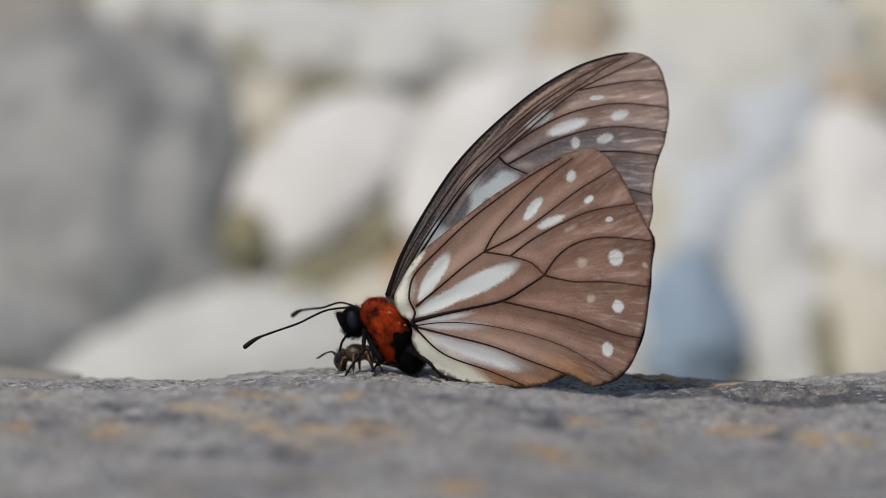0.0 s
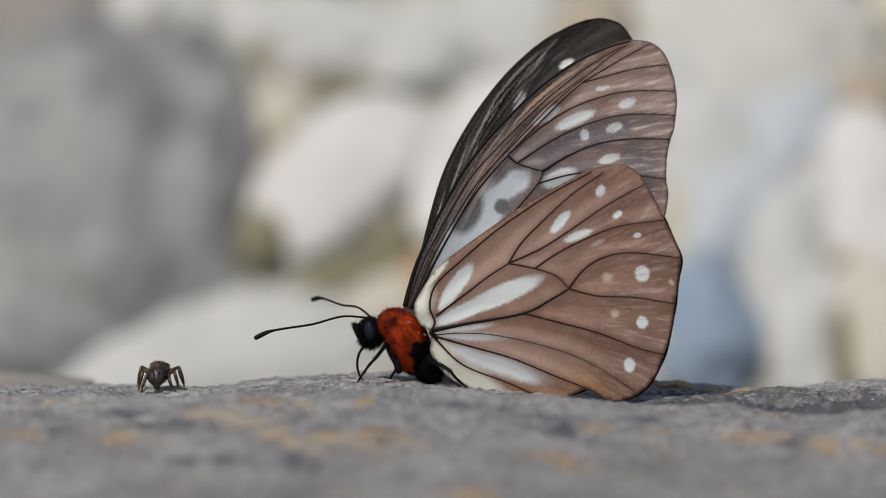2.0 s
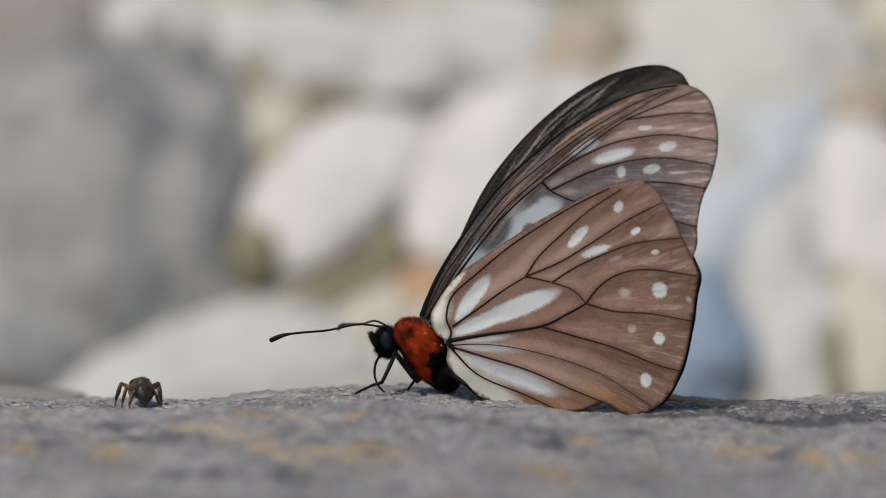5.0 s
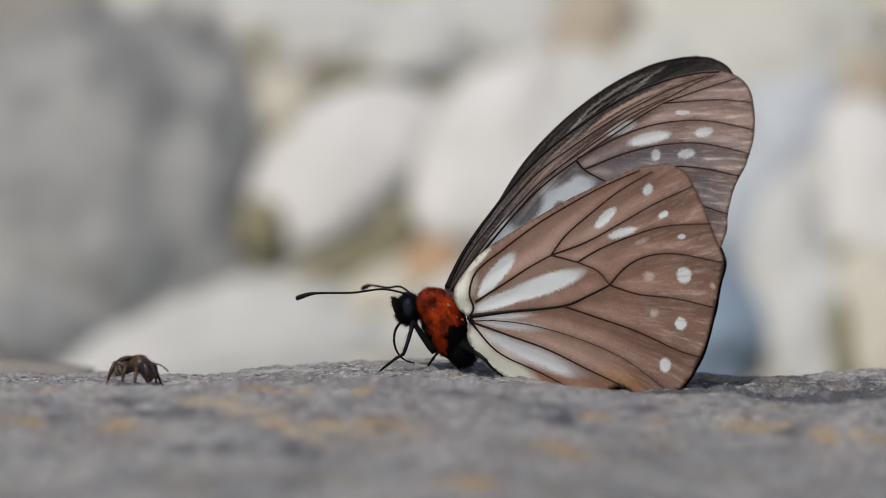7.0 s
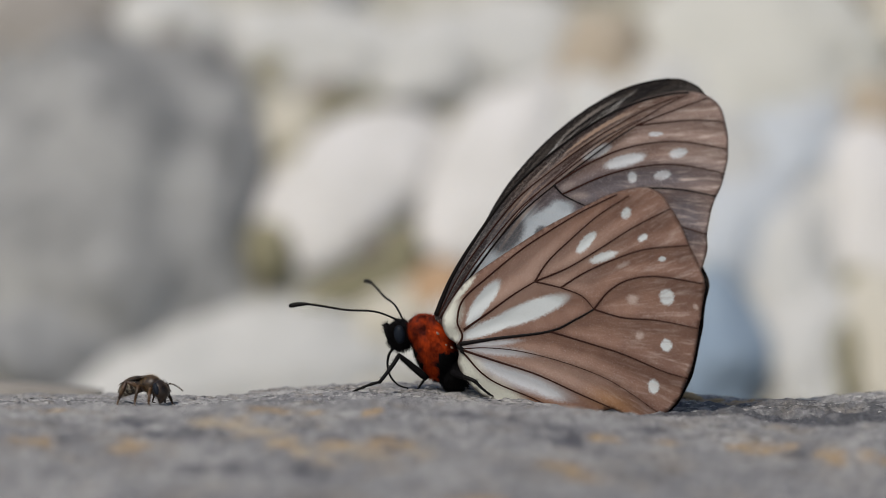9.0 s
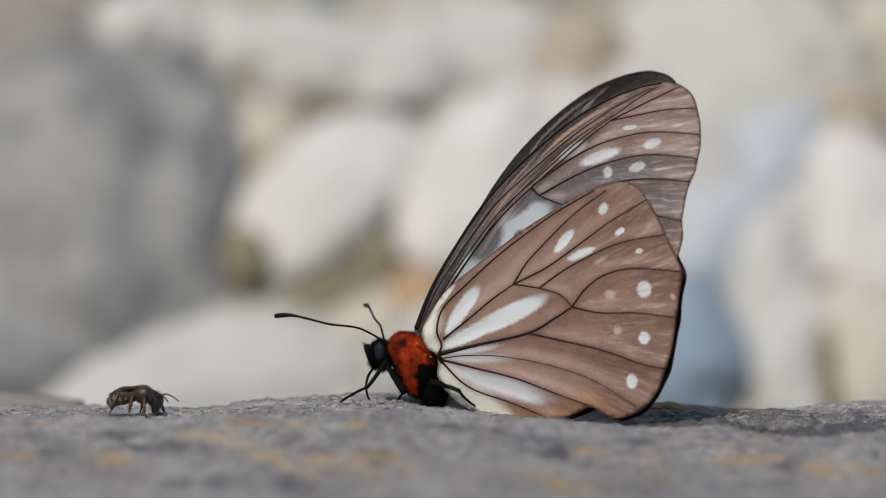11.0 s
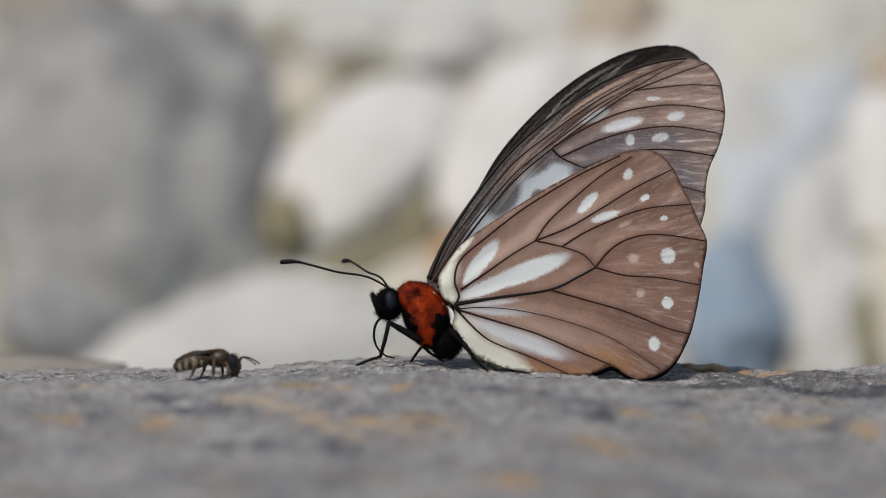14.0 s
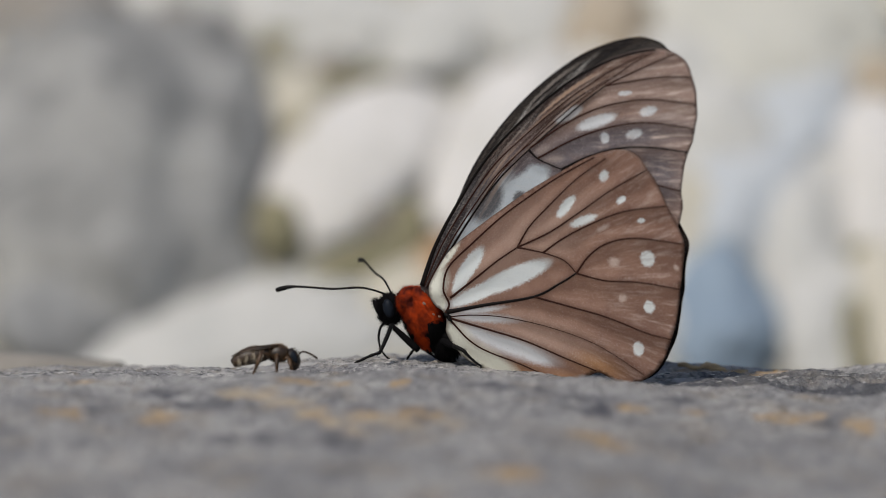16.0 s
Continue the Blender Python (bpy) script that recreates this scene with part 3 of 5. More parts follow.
# ---- the slab, the ground and the bank ----
def ground_z(x, y):
    """Height of the slab's top: a near face that slopes up to a lip, a shallow basin behind it that deepens to the right, then the rounded drop."""
    mm = 1000 * x
    back = math.exp(-((y - 0.014) / 0.013) ** 2)
    z = 0.0004 * math.exp(-((mm + 10) / 13) ** 2) * back - 0.0009 * math.exp(-((mm + 62) / 26) ** 2) * back
    z -= 0.0005 + 0.0017 * math.exp(-((mm - 20) / 15) ** 2) * math.exp(-((y + 0.007) / 0.012) ** 2)
    z -= 0.0017 * math.exp(-((mm - 48) / 20) ** 2) * back
    z += 0.00028 * math.sin(mm / 8.5 + 1.3) * math.sin(1000 * y / 11 + 0.4) + 0.00012 * math.sin(mm / 3.1 + 1000 * y / 7)
    z -= 0.0011 / (1 + math.exp((mm + 24) / 4))
    z += 0.04 * min(0.0, y + 0.005)
    z -= 0.0021 / (1 + math.exp((27 - mm) / 4)) * min(1.0, max(0.0, (0.015 - y) / 0.035))
    lip = -0.0001 - 0.0024 / (1 + math.exp((20 - mm) / 4)) - 0.0004 / (1 + math.exp((mm + 26) / 5)) + 0.03 * (y + 0.028)
    lip += 0.1 * min(0.0, y + 0.028)
    s = min(1.0, max(0.0, (-0.0225 - 0.0012 * math.sin(mm / 6) - y) / 0.0055))
    z += (lip - z) * s * s * (3 - 2 * s)
    edge = 0.0165 + 0.0022 * math.sin(mm / 11 + 0.8) + 0.001 * math.sin(mm / 4.3)
    d = max(0.0, y - edge)
    return z - 45 * d * d


def slab_height(x, y):
    """The slab's surface with its small relief: bumps, pits and two long cracks."""
    z = ground_z(x, y)
    near = math.exp(-((y + 0.0) / 0.05) ** 2)
    p = Vector((x, y, 0))
    z += 0.00026 * noise.fractal(p * 260, 0.85, 2.1, 4) + 0.0006 * (1 - 0.6 * near) * noise.noise(p * 70)
    z -= 0.0007 * max(0.0, noise.noise(p * 420 + Vector((5, 2, 0))) - 0.25) + 0.0006 * max(0.0, abs(noise.noise(Vector((x * 170, y * 330, 3)))) - 0.35)
    z += 0.0002 * near * (0.5 - abs(noise.noise(Vector((x * 330, y * 520, 1.5))))) + 0.0001 * near * noise.noise(Vector((x * 700, y * 700, 4))) + 0.0005 * near * max(0.0, noise.noise(Vector((x * 600, y * 420, 9))) - 0.2) - 0.0005 * near * max(0.0, noise.noise(Vector((x * 420, y * 900, 6))) - 0.22)
    k = 3 * noise.noise(Vector((x * 100, y * 180, 12))) + 0.5 * noise.noise(Vector((x * 500, y * 600, 2)))
    f = min(1.0, max(0.0, (k - math.floor(k) - 0.4) / 0.2))
    z += 0.00028 * near * (math.floor(k) + f * f * (3 - 2 * f))
    rugged = math.exp(-((x - 0.044) / 0.02) ** 4) * math.exp(-((y + 0.005) / 0.013) ** 2)
    z += rugged * 0.0012 * (0.35 - abs(noise.noise(Vector((x * 130, y * 330, 8)))) - 0.5 * abs(noise.noise(Vector((x * 330, y * 700, 2)))))
    for cx, cy, half, lean in ((0.036, -0.013, 0.008, -0.1), (0.034, 0.0, 0.009, -0.05), (0.047, -0.009, 0.009, -0.05), (0.055, 0.003, 0.008, 0.06), (-0.047, -0.009, 0.006, 0.05)):
        u = x - cx
        w = y - cy - lean * u - 0.0016 * noise.noise(Vector((x * 240, cy * 90, 0)))
        z -= 0.0016 * math.exp(-(w / 0.0013) ** 2) * math.exp(-(u / half) ** 4)
    return z


def stretch(a, b, n, power=1.0):
    return [a + (b - a) * (k / n) ** power for k in range(n + 1)]


def build_slab():
    xs = stretch(-0.6, -0.075, 24, 0.45) + stretch(-0.0745, 0.0745, 620) + stretch(0.075, 0.6, 24, 2.2)
    ys = stretch(-0.9, -0.21, 14) + stretch(-0.2, -0.101, 40) + stretch(-0.1, -0.0305, 170) + stretch(-0.03, 0.026, 230) + stretch(0.027, 0.062, 14)
    verts, faces = [], []
    for y in ys:
        for x in xs:
            side = max(0.0, abs(x) - 0.45)
            front = max(0.0, -0.8 - y)
            verts.append((x, y, max(-0.16, slab_height(x, y) - 8 * side * side - 14 * front * front)))
    w = len(xs)
    for j in range(len(ys) - 1):
        for i in range(w - 1):
            a = j * w + i
            faces.append((a, a + 1, a + w + 1, a + w))
    rim = list(range(w)) + [j * w + w - 1 for j in range(1, len(ys))] + list(range(len(ys) * w - 2, (len(ys) - 1) * w - 1, -1)) + [j * w for j in range(len(ys) - 2, 0, -1)]
    low = len(verts)
    verts += [(verts[i][0], verts[i][1], -0.2) for i in rim]
    n = len(rim)
    for k in range(n):
        faces.append((rim[k], low + k, low + (k + 1) % n, rim[(k + 1) % n]))
    me = bpy.data.meshes.new("slab")
    me.from_pydata(verts, [], faces)
    me.materials.append(SLAB)
    for f in me.polygons:
        f.use_smooth = True
    ob = new("rock_slab", me)
    return tagged(ob, "weathered grey limestone slab with ochre lichen stains", "rock", kind="structure")


build_slab()


def bank_z(y):
    if y < 0.19:
        return -0.14
    return -0.14 + min(y - 0.19, 1.6)


def build_ground():
    xs = stretch(-40, -1, 8) + stretch(-0.9, -0.21, 10) + stretch(-0.2, 0.2, 70) + stretch(0.21, 0.9, 10) + stretch(1, 40, 8)
    ys = stretch(-40, -2, 8) + stretch(-1.5, 0.15, 10) + stretch(0.19, 0.6, 70) + stretch(0.65, 1.79, 12) + stretch(3, 60, 10)
    verts, faces = [], []
    for y in ys:
        for x in xs:
            rough = 0.006 if 0.18 < y < 1.8 else 0.0
            verts.append((x, y, bank_z(y) + rough * noise.fractal(Vector((x, y, 0)) * 44, 1.0, 2.0, 3)))
    w = len(xs)
    for j in range(len(ys) - 1):
        for i in range(w - 1):
            a = j * w + i
            faces.append((a, a + 1, a + w + 1, a + w))
    me = bpy.data.meshes.new("ground")
    me.from_pydata(verts, [], faces)
    me.materials.append(GRAVEL)
    for f in me.polygons:
        f.use_smooth = True
    return tagged(new("ground", me), "olive-brown gravel bank rising behind the slab", "ground", kind="structure")


build_ground()


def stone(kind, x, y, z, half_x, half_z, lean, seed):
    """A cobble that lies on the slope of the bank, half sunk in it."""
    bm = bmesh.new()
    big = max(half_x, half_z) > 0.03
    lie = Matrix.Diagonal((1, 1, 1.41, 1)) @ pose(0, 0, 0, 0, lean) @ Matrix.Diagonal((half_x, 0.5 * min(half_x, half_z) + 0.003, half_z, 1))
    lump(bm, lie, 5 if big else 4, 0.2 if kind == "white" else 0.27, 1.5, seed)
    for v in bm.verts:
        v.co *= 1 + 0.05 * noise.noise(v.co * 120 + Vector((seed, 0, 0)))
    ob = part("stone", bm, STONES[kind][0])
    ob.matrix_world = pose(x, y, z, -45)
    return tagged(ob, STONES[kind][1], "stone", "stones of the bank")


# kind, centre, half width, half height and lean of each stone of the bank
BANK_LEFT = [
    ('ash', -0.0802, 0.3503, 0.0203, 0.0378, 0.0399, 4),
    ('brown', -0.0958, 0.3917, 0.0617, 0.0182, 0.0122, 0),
    # dark sliver added for the shaded gap at the boulder's right edge
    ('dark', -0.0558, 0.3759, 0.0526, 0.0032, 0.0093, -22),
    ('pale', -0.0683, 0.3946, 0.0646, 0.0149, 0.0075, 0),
    # grey stone added for the shade beneath the boulder
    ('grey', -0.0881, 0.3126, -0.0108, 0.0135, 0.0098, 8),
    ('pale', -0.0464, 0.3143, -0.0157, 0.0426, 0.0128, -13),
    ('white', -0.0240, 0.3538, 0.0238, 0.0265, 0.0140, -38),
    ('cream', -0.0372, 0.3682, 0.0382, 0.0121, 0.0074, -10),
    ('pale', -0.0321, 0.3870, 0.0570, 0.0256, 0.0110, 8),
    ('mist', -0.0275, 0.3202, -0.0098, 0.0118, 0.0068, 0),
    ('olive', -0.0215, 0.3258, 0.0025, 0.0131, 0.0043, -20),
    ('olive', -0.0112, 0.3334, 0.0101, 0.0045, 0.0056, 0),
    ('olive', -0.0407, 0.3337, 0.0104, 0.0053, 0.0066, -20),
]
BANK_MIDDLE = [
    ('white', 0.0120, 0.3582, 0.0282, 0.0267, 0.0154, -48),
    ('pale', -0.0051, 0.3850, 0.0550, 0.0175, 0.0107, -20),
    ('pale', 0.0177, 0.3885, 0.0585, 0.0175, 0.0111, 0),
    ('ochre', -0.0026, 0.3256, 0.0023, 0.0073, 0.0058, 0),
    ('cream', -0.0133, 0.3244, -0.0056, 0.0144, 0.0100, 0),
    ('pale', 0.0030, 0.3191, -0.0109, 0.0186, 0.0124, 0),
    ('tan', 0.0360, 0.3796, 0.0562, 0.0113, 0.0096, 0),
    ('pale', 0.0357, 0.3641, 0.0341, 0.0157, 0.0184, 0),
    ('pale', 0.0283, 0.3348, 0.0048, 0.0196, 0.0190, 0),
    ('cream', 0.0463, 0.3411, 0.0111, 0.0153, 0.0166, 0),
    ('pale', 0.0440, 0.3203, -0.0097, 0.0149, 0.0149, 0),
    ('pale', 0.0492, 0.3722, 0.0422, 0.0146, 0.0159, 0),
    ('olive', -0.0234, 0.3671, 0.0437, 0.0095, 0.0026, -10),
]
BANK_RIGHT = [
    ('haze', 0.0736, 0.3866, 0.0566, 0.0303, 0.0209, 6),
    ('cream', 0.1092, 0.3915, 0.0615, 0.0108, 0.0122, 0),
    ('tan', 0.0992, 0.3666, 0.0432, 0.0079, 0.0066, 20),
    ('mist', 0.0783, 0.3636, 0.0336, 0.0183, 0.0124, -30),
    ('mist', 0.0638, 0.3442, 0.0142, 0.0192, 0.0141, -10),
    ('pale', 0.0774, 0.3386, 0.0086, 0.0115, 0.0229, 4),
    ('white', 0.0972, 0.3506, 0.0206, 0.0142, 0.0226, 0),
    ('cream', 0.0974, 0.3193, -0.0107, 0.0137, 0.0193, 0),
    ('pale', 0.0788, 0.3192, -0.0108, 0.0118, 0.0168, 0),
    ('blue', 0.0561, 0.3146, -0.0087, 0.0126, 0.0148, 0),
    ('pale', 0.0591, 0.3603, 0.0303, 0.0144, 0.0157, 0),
    # thin grey stone added for the shaded gap right of the boulder
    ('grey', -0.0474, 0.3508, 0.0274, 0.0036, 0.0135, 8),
    # olive sliver added for the line of shadow between two pale stones
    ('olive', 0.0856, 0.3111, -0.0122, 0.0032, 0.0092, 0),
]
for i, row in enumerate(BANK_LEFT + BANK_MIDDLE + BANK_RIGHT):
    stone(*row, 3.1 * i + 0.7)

# pebbles that fill the gaps
pebble_kinds = []
for i, kind in enumerate(("cream", "olive", "pale", "brown", "grey", "olive")):
    bm = bmesh.new()
    lump(bm, Matrix.Diagonal((0.007, 0.005, 0.0045, 1)), 2, 0.22, 1.4, 11.0 + i)
    ob = part("pebble", bm, STONES[kind][0])
    pebble_kinds.append(tagged(ob, {"olive": "olive-brown pebble in the gravel bank", "brown": "brown sandstone pebble in the gravel bank",
                                    "grey": "grey limestone pebble in the gravel bank"}.get(kind, "pale limestone pebble in the gravel bank"), "pebble", "pebbles of the bank"))
rng = random.Random(5)
for k in range(230):
    y = rng.uniform(0.24, 0.46)
    m = pose(rng.uniform(-0.16, 0.16), y, bank_z(y) + 0.0015, rng.uniform(20, 70), rng.uniform(-30, 30), rng.uniform(0, 360))
    ob = pebble_kinds[k % 6]
    if k < 6:
        ob.matrix_world = m
    else:
        copy_thing(ob, m)


# ---- the butterfly ----
from mathutils.geometry import delaunay_2d_cdt


def lobe(x, y):
    """How far the hindwing's root swells outwards, in millimetres."""
    return 0.65 * np.exp(-((x + 2.0) ** 2 + (y - 2.4) ** 2) / 2.2) + 0.25 * np.exp(-((x - 1.5) ** 2 + (y + 4.5) ** 2) / 3)


def wing_mesh(name, outline, veins, side, under, upper, parent, hinge):
    """One wing in its own plane: x backwards, z up, the underside turned to y * side."""
    rim = np.array([(p.x, p.y) for p in curve_points([(x, y, 0) for x, y in outline], 5, True)])
    ribs = np.array([(p.x, p.y, r) for r, ctrl in veins for p in curve_points([(x, y, 0) for x, y in ctrl], 14)])
    rng = random.Random(3)
    lo, hi = rim.min(0), rim.max(0)
    step, pts, row = 0.5, [], 0
    y = lo[1]
    a, b = rim, np.roll(rim, -1, 0)
    while y < hi[1]:
        x = lo[0] + (row % 2) * step / 2
        while x < hi[0]:
            q = np.array((x + rng.uniform(-0.07, 0.07), y + rng.uniform(-0.07, 0.07)))
            cross = ((a[:, 1] > q[1]) != (b[:, 1] > q[1])) & (q[0] < (b[:, 0] - a[:, 0]) * (q[1] - a[:, 1]) / (b[:, 1] - a[:, 1] + 1e-12) + a[:, 0])
            if cross.sum() % 2 and np.hypot(*(rim - q).T).min() > 0.3:
                pts.append(q)
            x += step
        y += step * 0.87
        row += 1
    n = len(rim)
    flat = [Vector(p) for p in rim] + [Vector(p) for p in pts]
    got = delaunay_2d_cdt(flat, [], [list(range(n))], 1, 1e-5)
    co = np.array([(p.x, p.y) for p in got[0]])
    tris = got[2]
    near = np.array([np.hypot(ribs[:, 0] - p[0], ribs[:, 1] - p[1]).min() for p in co])
    edge = np.array([np.hypot(rim[:, 0] - p[0], rim[:, 1] - p[1]).min() for p in co])
    wave = 0.2 * np.minimum(near, 1.8) ** 1.2 + 0.05 * np.sin(co[:, 1] * 0.5 + co[:, 0] * 0.2)
    swell = lobe if outline is HIND_OUTLINE else (lambda x, y: 0.0 * x)
    wave = wave - swell(co[:, 0], co[:, 1])
    thick = 0.05
    k = len(co)
    verts = [(p[0] / 1000, (side * (thick - w)) / 1000, p[1] / 1000) for p, w in zip(co, wave)]
    verts += [(p[0] / 1000, (side * (-thick - w)) / 1000, p[1] / 1000) for p, w in zip(co, wave)]
    faces = [tuple(t) if side < 0 else tuple(reversed(t)) for t in tris]
    faces += [tuple(reversed([i + k for i in t])) if side < 0 else tuple(i + k for i in t) for t in tris]
    count = {}
    for t in tris:
        for i in range(3):
            e = (t[i], t[(i + 1) % 3])
            count[tuple(sorted(e))] = count.get(tuple(sorted(e)), 0) + 1
    border = [e for e, c in count.items() if c == 1]
    faces += [(p, q, q + k, p + k) for p, q in border]
    me = bpy.data.meshes.new(name)
    me.from_pydata(verts, [], faces)
    me.materials.append(under)
    me.materials.append(upper)
    for i, f in enumerate(me.polygons):
        f.use_smooth = True
        f.material_index = 1 if len(tris) <= i < 2 * len(tris) else 0
    front = rim[:48]
    costa = np.array([np.hypot(front[:, 0] - p[0], front[:, 1] - p[1]).min() for p in co]) if outline is not HIND_OUTLINE else np.full(len(co), 20.0)
    at = me.attributes.new("costa", "FLOAT", "POINT")
    at.data.foreach_set("value", np.concatenate([costa, costa]).astype(np.float32))
    at = me.attributes.new("rib", "FLOAT", "POINT")
    tone = np.maximum(0.65 * np.exp(-(near / 0.42) ** 2), 1.1 * np.exp(-(edge / 0.22) ** 2))
    at.data.foreach_set("value", np.concatenate([tone, tone]).astype(np.float32))
    ob = new(name, me)
    ob.parent = parent
    ob.location = Vector(hinge) / 1000
    for r, ctrl in veins:
        dark = side > 0 or r > (0.24 if outline is HIND_OUTLINE else 0.155)
        r *= 0.74
        bm = bmesh.new()
        line = curve_points([(x, y, 0) for x, y in ctrl], 7)
        path = []
        for p in line:
            path.append(Vector((p.x, side * (0.04 - 0.05 * math.sin(p.y * 0.5 + p.x * 0.2) + float(swell(p.x, p.y))), p.y)) / 1000)
        m = len(path)
        tube(bm, path, [r * (1.0 - 0.4 * i / m + (0.8 if dark else 0.2) * math.exp(-7 * i / m)) / 1000 for i in range(m)], 8, 0.38)
        if side > 0:
            tube(bm, [Vector((p.x, -0.00004 - side * 0.00005 * math.sin(p.z * 500 + p.x * 200), p.z)) for p in path], r * 0.75 / 1000, 6, 0.5)
        part("vein", bm, VEIN_DARK if dark else VEIN, ob)
    return ob


butterfly = new("butterfly")
tagged(butterfly, "black-and-brown butterfly with red fur and white wing spots", "butterfly")
HIND_VEINS, FORE_VEINS = HIND_VEINS_A + HIND_VEINS_B, FORE_VEINS_A + FORE_VEINS_B
hind_near = wing_mesh("hindwing", HIND_OUTLINE, HIND_VEINS, -1, HIND_UNDER, HIND_UPPER, butterfly, (0, -1.7, 0))
fore_near = wing_mesh("forewing", NEAR_OUTLINE, NEAR_VEINS_A + NEAR_VEINS_B, -1, FORE_UNDER, FORE_UPPER, butterfly, (-3.75, -0.9, 2.4))
fore_far = wing_mesh("forewing", FORE_OUTLINE, FORE_VEINS, 1, FORE_UNDER, FORE_UPPER, butterfly, (-3.75, 0.9, 2.4))
hind_far = wing_mesh("hindwing", HIND_OUTLINE, HIND_VEINS, 1, HIND_UNDER, HIND_UPPER, butterfly, (0, 1.7, 0))
tagged(hind_near, "brown hindwing underside with white spots and cream base")
tagged(fore_near, "brown forewing underside with dark ribs and whitish windows")
tagged(fore_far, "black forewing upperside with white spots")


for x, z, r in ((-0.25, -0.75, 0.42), (0.1, -1.2, 0.3)):
    bm = bmesh.new()
    lump(bm, egg(x, -1.75, z, r * 1.3, 0.4, r * 0.7, 35), 3, 0.6, 2.5, 3 * x)
    part("wing_joint", bm, HORN, butterfly, "knobbly black wing joint")
TEGULA, _nt, _b = shader("pale_cuticle", (0.2, 0.12, 0.08), 0.35)
for x, z, r in ((-3.3, 0.9, 0.2), (-2.0, -0.5, 0.13), (-1.2, -0.75, 0.16)):
    bm = bmesh.new()
    lump(bm, egg(x, -2.35, z, r * 1.3, 0.22, r * 0.8, 35), 2, 0.5, 2.5, 5 * x)
    part("tegula", bm, TEGULA, butterfly, "pale scaly bump at the wing base")
RED = [(-8.2, 1.6), (-5.4, 4.3), (-3.0, 3.6), (-2.8, 1.0), (-1.8, -0.2), (-0.9, -1.0), (-1.5, -1.8), (-2.7, -1.6), (-3.0, -3.0), (-3.1, -5.4), (-4.6, -5.6), (-5.3, -3.6), (-6.6, -1.4), (-7.8, 0.0)]


def is_red(x, z):
    """Where the thorax wears red fur: a collar that runs down the side to a point."""
    x += 0.5 * noise.noise(Vector((x * 1.3, z * 1.3, 0)))
    z += 0.5 * noise.noise(Vector((x * 1.3, z * 1.3, 7)))
    inside = False
    for (ax, az), (bx, bz) in zip(RED, RED[1:] + RED[:1]):
        if (az > z) != (bz > z) and x < (bx - ax) * (z - az) / (bz - az) + ax:
            inside = not inside
    if ((x + 2.1 + 0.25 * z) / 0.3) ** 2 + ((z + 2.1) / 0.75) ** 2 < 1:
        return False
    return inside


THORAX, SHOULDER = egg(-4.2, 0, -1.65, 2.8, 2.4, 4.4, -22), egg(-6.2, 0, 0.5, 2.0, 1.8, 2.15, -10)
bm = bmesh.new()
lump(bm, THORAX, 4, 0.05, 2.0, 1.0)
lump(bm, SHOULDER, 3, 0.05, 2.0, 3.0)
for f in bm.faces:
    c = f.calc_center_median() * 1000
    f.material_index = 1 if is_red(c.x, c.z) else 0
thorax = part("thorax", bm, (FUR_BLACK, FUR_RED), butterfly, "black furry thorax with red collar and stripe")
rng = random.Random(8)
red, black = bmesh.new(), bmesh.new()
for k in range(16000):
    d = Vector((rng.gauss(0, 1), rng.gauss(0, 1), rng.gauss(0, 1))).normalized()
    form = SHOULDER if k % 5 == 0 else THORAX
    p = form @ d
    n = (form.inverted().transposed().to_3x3() @ d).normalized()
    lean = (n + Vector((0.5, 0, -0.7)) + Vector((rng.uniform(-0.4, 0.4), rng.uniform(-0.4, 0.4), rng.uniform(-0.4, 0.4)))).normalized()
    hair(red if is_red(1000 * p.x, 1000 * p.z) else black, p - n * 0.0001, lean, rng.uniform(0.0003, 0.0008), 0.000028)
part("fur", red, FUR_RED, thorax, "tufted rust-red fur")
part("fur", black, FUR_BLACK, thorax, "short black fur")

TAIL, BELLY = egg(5.5, 0, -4.6, 5.6, 1.1, 1.4, 6), egg(-1.2, 0, -5.0, 1.9, 1.6, 2.1, 10)
bm = bmesh.new()
lump(bm, TAIL, 3, 0.05, 3.0, 2.0)
lump(bm, BELLY, 3, 0.06, 3.0, 4.0)
for k in range(3500):
    d = Vector((rng.gauss(0, 1), rng.gauss(0, 1), rng.gauss(0, 1))).normalized()
    p = (BELLY if k % 3 else TAIL) @ d
    lean = (d + Vector((0.6, 0, -0.5)) + Vector((rng.uniform(-0.5, 0.5), rng.uniform(-0.5, 0.5), rng.uniform(-0.5, 0.5)))).normalized()
    hair(bm, p, lean, rng.uniform(0.0003, 0.0009), 0.000032)
part("abdomen", bm, FUR_BLACK, butterfly, "black abdomen half hidden between the hindwings")

HEAD = egg(-8.95, 0, -0.4, 1.55, 1.5, 1.85, -10)
bm = bmesh.new()
lump(bm, HEAD, 3, 0.05, 2.0, 5.0)
head = part("head", bm, FUR_BLACK, butterfly, "small black bristly head")
bm = bmesh.new()
for k in range(3200):
    d = Vector((rng.gauss(-0.5, 1), rng.gauss(0, 1), rng.gauss(-0.2, 1))).normalized()
    n = (HEAD.inverted().transposed().to_3x3() @ d).normalized()
    if abs(d.y) > 0.85 and abs(d.x) < 0.35:
        continue
    lean = (n + Vector((-0.5, 0, -0.5)) + Vector((rng.uniform(-0.5, 0.5), rng.uniform(-0.5, 0.5), rng.uniform(-0.5, 0.5)))).normalized()
    hair(bm, HEAD @ d, lean, rng.uniform(0.0003, 0.0008) * (1.5 if d.z < -0.3 else 1.0), 0.00003)
part("bristles", bm, FUR_BLACK, head)
